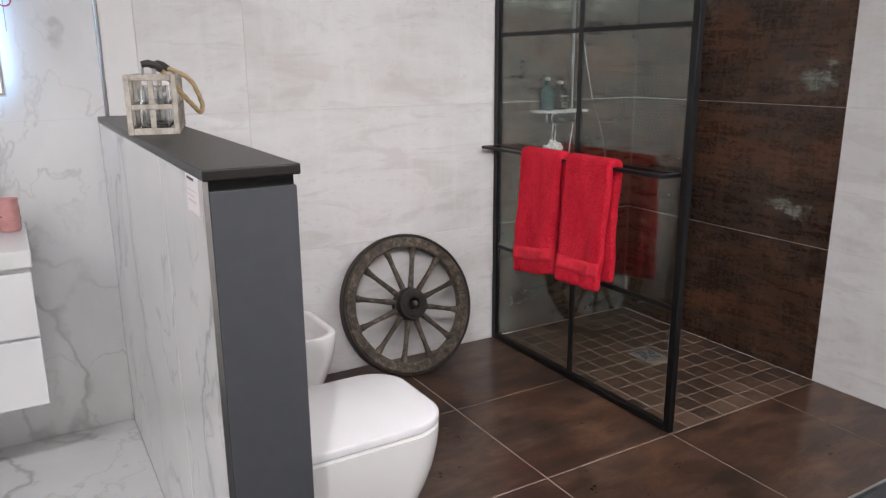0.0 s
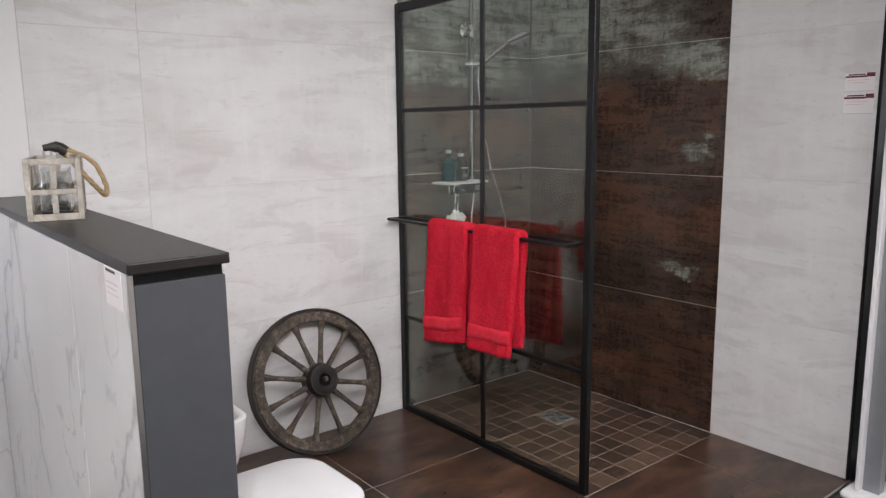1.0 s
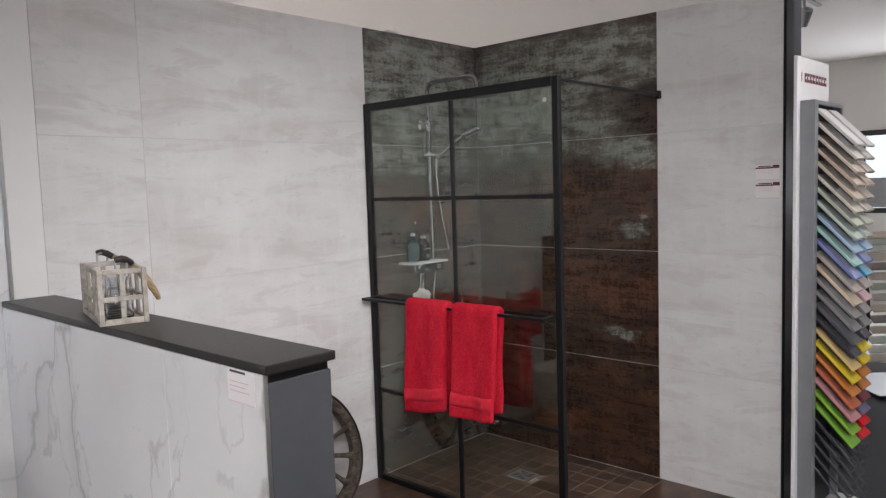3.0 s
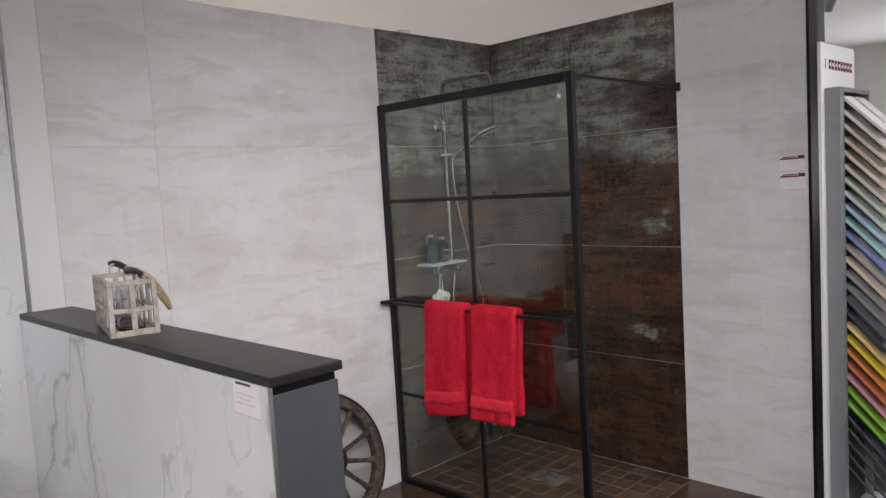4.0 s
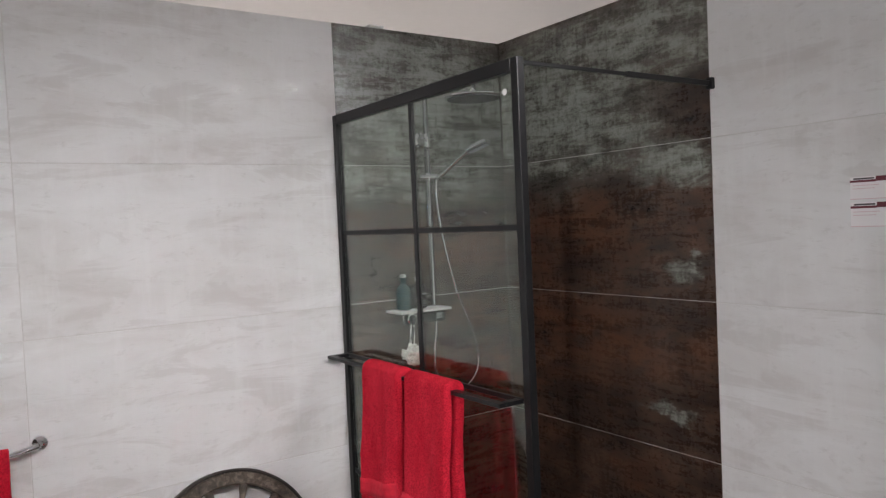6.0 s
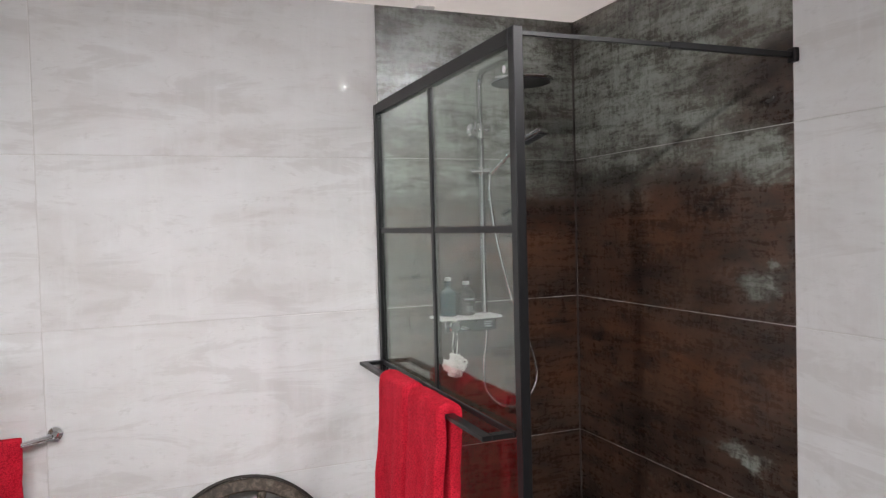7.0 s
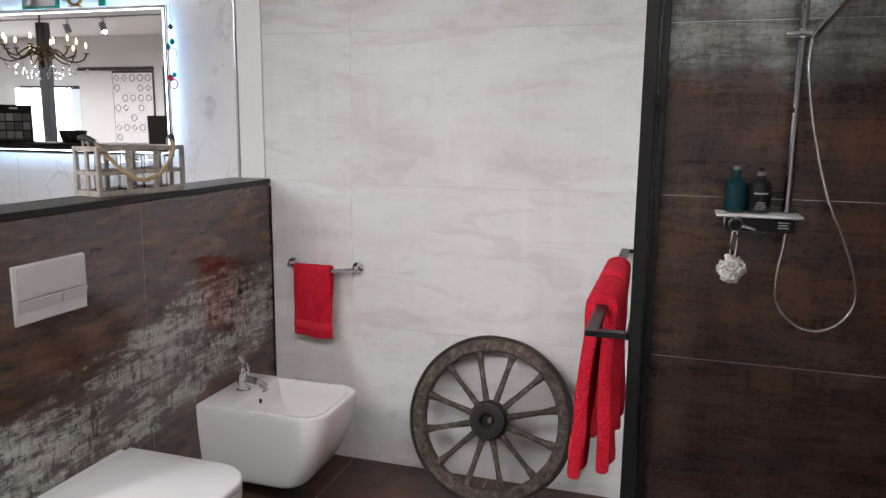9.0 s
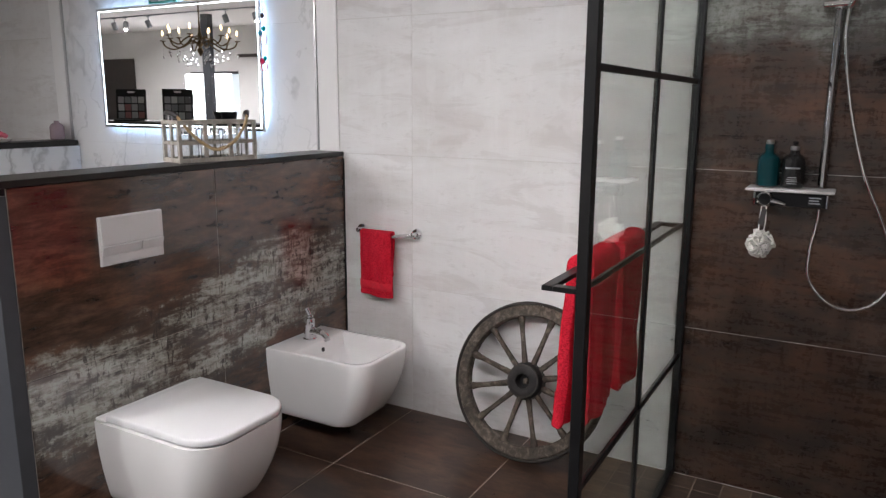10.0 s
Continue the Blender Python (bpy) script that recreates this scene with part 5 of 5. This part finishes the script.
PAINTS = [(0.72, 0.70, 0.67), (0.70, 0.66, 0.60), (0.62, 0.54, 0.45), (0.62, 0.50, 0.40), (0.64, 0.55, 0.44), (0.60, 0.56, 0.48), (0.52, 0.56, 0.46), (0.50, 0.60, 0.52),
          (0.36, 0.52, 0.66), (0.36, 0.62, 0.58), (0.20, 0.24, 0.52), (0.42, 0.36, 0.32), (0.66, 0.52, 0.38), (0.30, 0.28, 0.27), (0.24, 0.23, 0.23), (0.10, 0.10, 0.11),
          (0.05, 0.05, 0.06), (0.72, 0.52, 0.22), (0.80, 0.60, 0.03), (0.68, 0.24, 0.05), (0.60, 0.17, 0.08), (0.62, 0.30, 0.32), (0.26, 0.50, 0.06), (0.22, 0.46, 0.06)]
SECOND = {8: (0.30, 0.48, 0.72), 9: (0.22, 0.28, 0.60), 10: (0.05, 0.36, 0.56), 12: (0.66, 0.40, 0.44), 15: (0.06, 0.05, 0.09), 16: (0.78, 0.62, 0.02), 17: (0.80, 0.60, 0.02), 18: (0.64, 0.22, 0.04), 19: (0.62, 0.22, 0.06), 20: (0.22, 0.05, 0.06), 21: (0.20, 0.17, 0.30), 22: (0.72, 0.01, 0.02), 23: (0.74, 0.02, 0.03)}
STEP = 0.0565
slope = pose(0, 0, 0, 46, 0, 0)
glazes = {}
for col, x in enumerate((-0.098, 0.052)):
    for k in range(24):
        c = SECOND.get(k, PAINTS[k]) if col else PAINTS[k]
        if c not in glazes:
            glazes[c] = plain("sample_glaze", c, 0.25, vary=0.03)
        z = 1.852 - k * STEP
        holder = part("sample_holder", box((-0.046, -0.222, -0.0135), (0.046, 0.0, -0.0085), 0.001, 1, Matrix.Translation((x, -0.048, z)) @ slope), M["black"], display)
        part("sample_tile", box((-0.052, -0.236, -0.0080), (0.052, -0.004, 0.0055), 0.0015, 1, Matrix.Translation((x, -0.048, z)) @ slope), glazes[c], holder)
    for k in range(24, 29):
        z = 1.838 - k * STEP
        for dx in (-0.035, 0.035):
            part("empty_arm", tube([Vector((x + dx, -0.048, z)), Vector((x + dx, -0.185, z - 0.150)), Vector((x + dx, -0.200, z - 0.158)), Vector((x + dx, -0.208, z - 0.145))], 0.005, 6), M["grey_panel"], display)

fan = thing("sample_fan_stand", "curved black stand with rows of pale tile strips", "display rack", (2.66, -1.78, 0.0), (0, 0, -45))
part("foot", box((-0.35, -0.30, -0.011), (0.35, 0.30, 0.02), 0.005), M["black"], fan)
arc = [(math.cos(a) * 0.42 - 0.25, math.sin(a) * 0.62) for a in [-0.55 + 1.75 * i / 14 for i in range(15)]]
for sx in (-1, 1):
    part("side_arch", tube([(sx * 0.36, -r, 0.58 + z) for r, z in arc], 0.014, 8), M["black"], fan, smooth=True)
    part("upright", box((sx * 0.36 - 0.012, -0.02, 0.02), (sx * 0.36 + 0.012, 0.02, 0.62), 0.002), M["black"], fan)
for i, (r, z) in enumerate(arc[:-1]):
    r2, z2 = arc[i + 1]
    a = math.degrees(math.atan2(z2 - z, r2 - r))
    c = [(0.62, 0.55, 0.48), (0.60, 0.60, 0.58), (0.50, 0.56, 0.50), (0.66, 0.58, 0.50), (0.30, 0.28, 0.27)][i % 5]
    part("tile_strip", box((-0.345, -0.052, -0.006), (0.345, 0.018, 0.006), 0.001, 1, Matrix.Translation((0, -r, 0.58 + z)) @ pose(0, 0, 0, 24 + a * 0.1, 0, 0)), glazes.setdefault(c, plain("strip_glaze", c, 0.3, vary=0.03)), fan)

# ---- showroom behind the camera ----


def track_spot(place, target, lit=True):
    ob = thing("track_spotlight", "grey cylindrical track spotlight, switched on", "spotlight", place, (0, 0, 0), "ceiling track spotlights")
    aim = look((0, 0, 0), Vector(target) - Vector(place))
    part("housing", lathe([(0.020, 0.075), (0.042, 0.070), (0.045, 0.060), (0.045, -0.055), (0.040, -0.058), (0.036, -0.045), (0.010, -0.040)], 20, aim), M["alu"], ob, smooth=True)
    part("lens", lathe([(0.035, -0.0445), (0.035, -0.0435)], 20, aim), M["spot_face"], ob, "bright lens")
    part("arm", tube([(0, 0, 0.05), (0, 0, CEIL - place[2] - 0.031)], 0.009, 8), M["alu"], ob, smooth=True)
    part("adapter", box((-0.05, -0.014, CEIL - place[2] - 0.030), (0.05, 0.014, CEIL - place[2] - 0.0195), 0.002), M["alu"], ob)


# the added hall and north fill spots get housings too
for place, target in AISLE_SPOTS + HALL_SPOTS + EAST_SPOTS + NORTH_SPOTS:
    track_spot(place, target)
for y, x0, x1 in ((-3.2, -5.6, 0.6), (-6.35, -13.2, 1.4), (-1.12, 2.25, 2.95), (2.2, -6.4, 1.4)):
    solid("lighting_track", box((x0, y - 0.018, CEIL - 0.019), (x1, y + 0.018, CEIL - 0.0005), 0.001), M["alu"], "grey ceiling lighting track", "lighting track")

chandelier = thing("chandelier", "aged brass chandelier with candle bulbs and crystal drops", "chandelier", (-8.28, -4.6, 2.20))
part("stem", lathe([(0.004, -0.16), (0.03, -0.12), (0.045, -0.08), (0.02, -0.04), (0.05, 0.0), (0.02, 0.05), (0.035, 0.10), (0.018, 0.16), (0.012, 0.30)], 16), M["brass"], chandelier, smooth=True)
part("chain", tube([(0, 0, 0.30), (0, 0, CEIL - 2.20 - 0.03)], 0.008, 8), M["brass"], chandelier)
part("ceiling_rose", lathe([(0.06, CEIL - 2.20 - 0.03), (0.07, CEIL - 2.20 - 0.0005)], 20), M["brass"], chandelier)
for k in range(12):
    a = k * math.tau / 12
    long = 0.50 if k % 2 else 0.40
    lift = 0.0 if k % 2 else 0.06
    m = pose(0, 0, lift, 0, 0, math.degrees(a))
    arm = part("arm", tube([m @ p for p in curve_points([(0.03, 0, 0.0), (0.12, 0, 0.04), (0.22, 0, -0.02), (0.34 * long / 0.5, 0, -0.07), (long - 0.04, 0, -0.04), (long, 0, 0.03)], 4)], 0.010, 7), M["brass"], chandelier, smooth=True)
    part("drip_pan", lathe([(0.012, 0.028), (0.038, 0.034), (0.042, 0.042), (0.012, 0.040)], 14, m @ Matrix.Translation((long, 0, 0))), M["brass"], arm, smooth=True)
    part("candle", lathe([(0.013, 0.042), (0.013, 0.105)], 10, m @ Matrix.Translation((long, 0, 0))), M["gloss_white"], arm)
    part("bulb", lathe([(0.006, 0.1055), (0.014, 0.125), (0.012, 0.150), (0.002, 0.178)], 10, m @ Matrix.Translation((long, 0, 0))), M["bulb"], arm, "glowing flame-shaped bulb", smooth=True)
    for q, r in enumerate((0.18, 0.30, long)):
        part("crystal_drop", lathe([(0.001, -0.20), (0.016, -0.175), (0.012, -0.15), (0.002, -0.135), (0.002, -0.05)], 6, m @ Matrix.Translation((r, 0, 0.0 - 0.05 * (2 - q)))), M["jar_glass"], arm)

counter = thing("showroom_counter", "long dark showroom counter", "counter", (-9.4, -5.15, -0.012))
part("body", box((-2.2, -0.30, 0.006), (2.9, 0.30, 1.115), 0.004), M["counter_wood"], counter)
part("top", box((-2.25, -0.34, 1.1155), (2.95, 0.34, 1.15), 0.004), M["slate"], counter)


def sample_case(x, y, turn, seed):
    ob = thing("sample_case", "open black sample case with rows of grey swatches", "sample case", (x, y, 1.1385), (0, 0, turn), "sample cases")
    tilt = pose(0, 0, 0, 14, 0, 0)
    part("lid", box((-0.22, -0.012, 0), (0.22, 0.012, 0.50), 0.004, 1, tilt), M["black"], ob)
    part("tray", box((-0.22, 0.0, 0.0), (0.22, 0.30, 0.03), 0.004, 1, pose(0, 0.03, 0, 0, 0, 0)), M["black"], ob)
    part("handle", box((-0.05, -0.0145, 0.44), (0.05, -0.0125, 0.465), 0.0005, 1, tilt), M["card"], ob)
    part("handle", box((-0.05, 0.0125, 0.44), (0.05, 0.0145, 0.465), 0.0005, 1, tilt), M["card"], ob)
    rng = random.Random(seed)
    for i in range(4):
        for j in range(3):
            g = rng.choice([(0.30, 0.30, 0.31), (0.18, 0.19, 0.20), (0.42, 0.42, 0.42), (0.24, 0.10, 0.10), (0.12, 0.12, 0.13)])
            mat = glazes.setdefault(g, plain("swatch", g, 0.6, vary=0.05))
            part("swatch", box((-0.19 + 0.097 * i, 0.0125, 0.04 + 0.12 * j), (-0.105 + 0.097 * i, 0.020, 0.14 + 0.12 * j), 0.001, 1, tilt), mat, ob)


sample_case(-9.30, -5.05, -46, 2)
sample_case(-10.35, -5.05, -46, 4)
for x, y, r in ((-8.42, -5.12, 0.16), (-8.22, -5.00, 0.12)):
    bowl = thing("counter_basin", "dark stone bowl standing on the showroom counter", "bowl", (x, y, 1.1385))
    part("bowl", lathe([(r * 0.6, 0), (r * 0.8, 0.03), (r, 0.16), (r - 0.012, 0.16), (r * 0.7, 0.04)], 28), M["black"], bowl, smooth=True)
boxed = thing("brown_board", "brown sample board leaning upright on the counter", "sample board", (-6.95, -5.0, 1.1385), (0, 0, -46))
part("board", box((-0.13, -0.015, 0), (0.13, 0.015, 0.36), 0.002, 1, pose(0, 0, 0, 8, 0, 0)), M["slate"], boxed)
panel = thing("tile_wall_panel", "large dark tile panel on the showroom wall", "display panel", (-14.9, -8.38, 0))
part("panel", box((-1.0, 0.0, 0.9), (0.5, 0.03, 2.36), 0.003), M["slate"], panel)
column2 = thing("grey_column", "narrow anthracite column in the showroom", "column", (-10.42, -6.75, -0.006))
part("shaft", box((-0.085, -0.06, 0.0), (0.085, 0.06, CEIL + 0.0055), 0.004), M["grey_panel"], column2)
deco = thing("patterned_tile_panel", "panel of grey and white patterned cement tiles", "display panel", (-10.14, -8.39, 0))
part("frame", box((-0.44, 0.0, 0.85), (0.44, 0.02, 2.30), 0.002), M["slate"], deco)
rng = random.Random(12)
for i in range(5):
    for j in range(8):
        t = part("patterned_tile", box((-0.42 + 0.168 * i, 0.0205, 0.87 + 0.174 * j), (-0.254 + 0.168 * i, 0.030, 1.042 + 0.174 * j), 0.001), M["card"], deco)
        cx, cz = -0.337 + 0.168 * i, 0.956 + 0.174 * j
        if rng.random() < 0.8:
            q = rng.choice((4, 8, 16))
            part("motif", tube([(cx + 0.055 * math.cos(a), 0.032, cz + 0.055 * math.sin(a)) for a in [k * math.tau / q for k in range(q)]], 0.010, 6, closed=True), M["alu"], t)
solid("trim_rail", box((-11.34, -8.395, 2.31), (-9.70, -8.36, 2.37), 0.003), M["slate"], "dark rail along the showroom wall", "trim", kind="structure")
post = thing("grey_door_frame", "narrow anthracite door post against the wall", "door frame", (-9.42, -8.37, -0.006))
part("post", box((-0.05, -0.02, 0.0), (0.05, 0.04, 2.37), 0.003), M["grey_panel"], post)

# ---- tiles, piece by piece ----
ROWS_Z = [0.0, 0.6, 1.2, 1.8, WALL_TOP]
for z0, z1 in zip(ROWS_Z, ROWS_Z[1:]):
    for x0, x1 in ((-2.511, -2.112), (-2.112, BROWN_X)):
        if z1 <= 1.2 and x0 < -2.49:
            x0 = HALF_R
        piece("tile", wall_back, (x0 + GAP, 0.0, z0 + GAP), (x1 - GAP, 0.0095, z1 - GAP), M["white"])
    piece("tile", wall_back, (BROWN_X + GAP, 0.0, z0 + GAP), (-GAP, 0.0095, z1 - GAP), M["rust_back"])
    piece("tile", wall_side, (0.0, BROWN_Y + GAP, z0 + GAP), (0.0095, -GAP, z1 - GAP), M["rust_right"])
    piece("tile", wall_side, (0.0, END_Y + GAP, z0 + GAP), (0.0095, BROWN_Y - GAP, z1 - GAP), M["white"])
    for x0, x1 in ((-6.6, -5.75), (-5.75, -4.611)):
        piece("tile", wall_back, (x0 + GAP, 0.0, z0 + GAP), (x1 - GAP, 0.0095, z1 - GAP), M["white"])
for z0, z1 in ((0.0, 0.6), (0.6, 1.186)):
    for y0, y1 in ((-1.585, -0.80), (-0.80, -0.001)):
        piece("tile", wall_half, (HALF_R - 0.0095, y0 + GAP, z0 + GAP), (HALF_R, y1 - GAP, z1 - GAP), M["rust_half"])
for y0, y1 in ((-1.631, -1.2), (-1.2, -0.001)):
    piece("tile", wall_half, (HALF_L, y0 + 0.0004, 0.001), (HALF_L + 0.0095, y1 - 0.0004, 1.185), M["marble"])
    piece("tile", wall_half_far, (-4.4555, y0 + 0.0004, 0.001), (-4.446, y1 - 0.0004, 1.173), M["marble"])
for x0, x1 in ((-4.446, -3.86), (-3.86, HALF_L)):
    piece("tile", wall_back, (x0 + 0.0005, 0.0, 0.001), (x1 - 0.0005, 0.0095, 1.1995), M["marble"], 0.0006)
for x0, x1 in ((-4.495, -3.86), (-3.86, -2.642)):
    piece("tile", wall_back, (x0 + 0.0005, 0.0, 1.2005), (x1 - 0.0005, 0.0095, 1.7995), M["marble"], 0.0006)
    piece("tile", wall_back, (x0 + 0.0005, 0.0, 1.8005), (x1 - 0.0005, 0.0095, WALL_TOP), M["marble"], 0.0006)
FX = [HALF_R, -2.112, -1.512, -0.912, -0.312, 0.0]
FY = [-1.811, -1.212, -0.612, 0.0]
for x0, x1 in zip(FX, FX[1:]):
    for y0, y1 in zip(FY, FY[1:]):
        if x0 > -0.95 and y0 > -1.25:
            continue
        piece("tile", bathroom_floor, (x0 + 0.0018, y0 + 0.0018, -0.0095), (x1 - 0.0018, y1 - 0.0018, 0.0), M["rust_floor"])
for x0, x1 in ((-4.445, -3.86), (-3.86, -3.26), (-3.26, HALF_L)):
    for y0, y1 in ((-1.811, -1.2), (-1.2, -0.6), (-0.6, 0.0)):
        piece("tile", bathroom_floor, (x0 + 0.0006, y0 + 0.0006, -0.0095), (x1 - 0.0006, y1 - 0.0006, 0.0), M["marble"])
NX, NY = 9, 12
SX, SY = 0.912 / NX, 1.212 / NY
solid("shower_bed", box((-0.9125, -SY * NY, -0.0110), (0.0010, 0.0010, -0.0012)), M["grout_tray"], "dark grouted bed under the shower mosaic", "floor", kind="structure")
for i in range(NX):
    for j in range(NY):
        x0, y1 = -0.912 + SX * i, -SY * j
        cx, cy = x0 + SX / 2, y1 - SY / 2
        lo, hi = [x0 + 0.0019, y1 - SY + 0.0019], [x0 + SX - 0.0019, y1 - 0.0019]
        if abs(cx + 0.412) < 0.11 and abs(cy + 0.60) < 0.11:
            # cut round the drain
            if cx < -0.412 - 0.02:
                hi[0] = min(hi[0], -0.476)
            elif cx > -0.412 + 0.02:
                lo[0] = max(lo[0], -0.348)
            elif cy < -0.6:
                hi[1] = min(hi[1], -0.664)
            else:
                lo[1] = max(lo[1], -0.536)
            if hi[0] - lo[0] < 0.012 or hi[1] - lo[1] < 0.012:
                continue
        piece("mosaic_tile", bathroom_floor, (lo[0], lo[1], -0.0095), (hi[0], hi[1], -0.0005), M["mosaic"], 0.0015)
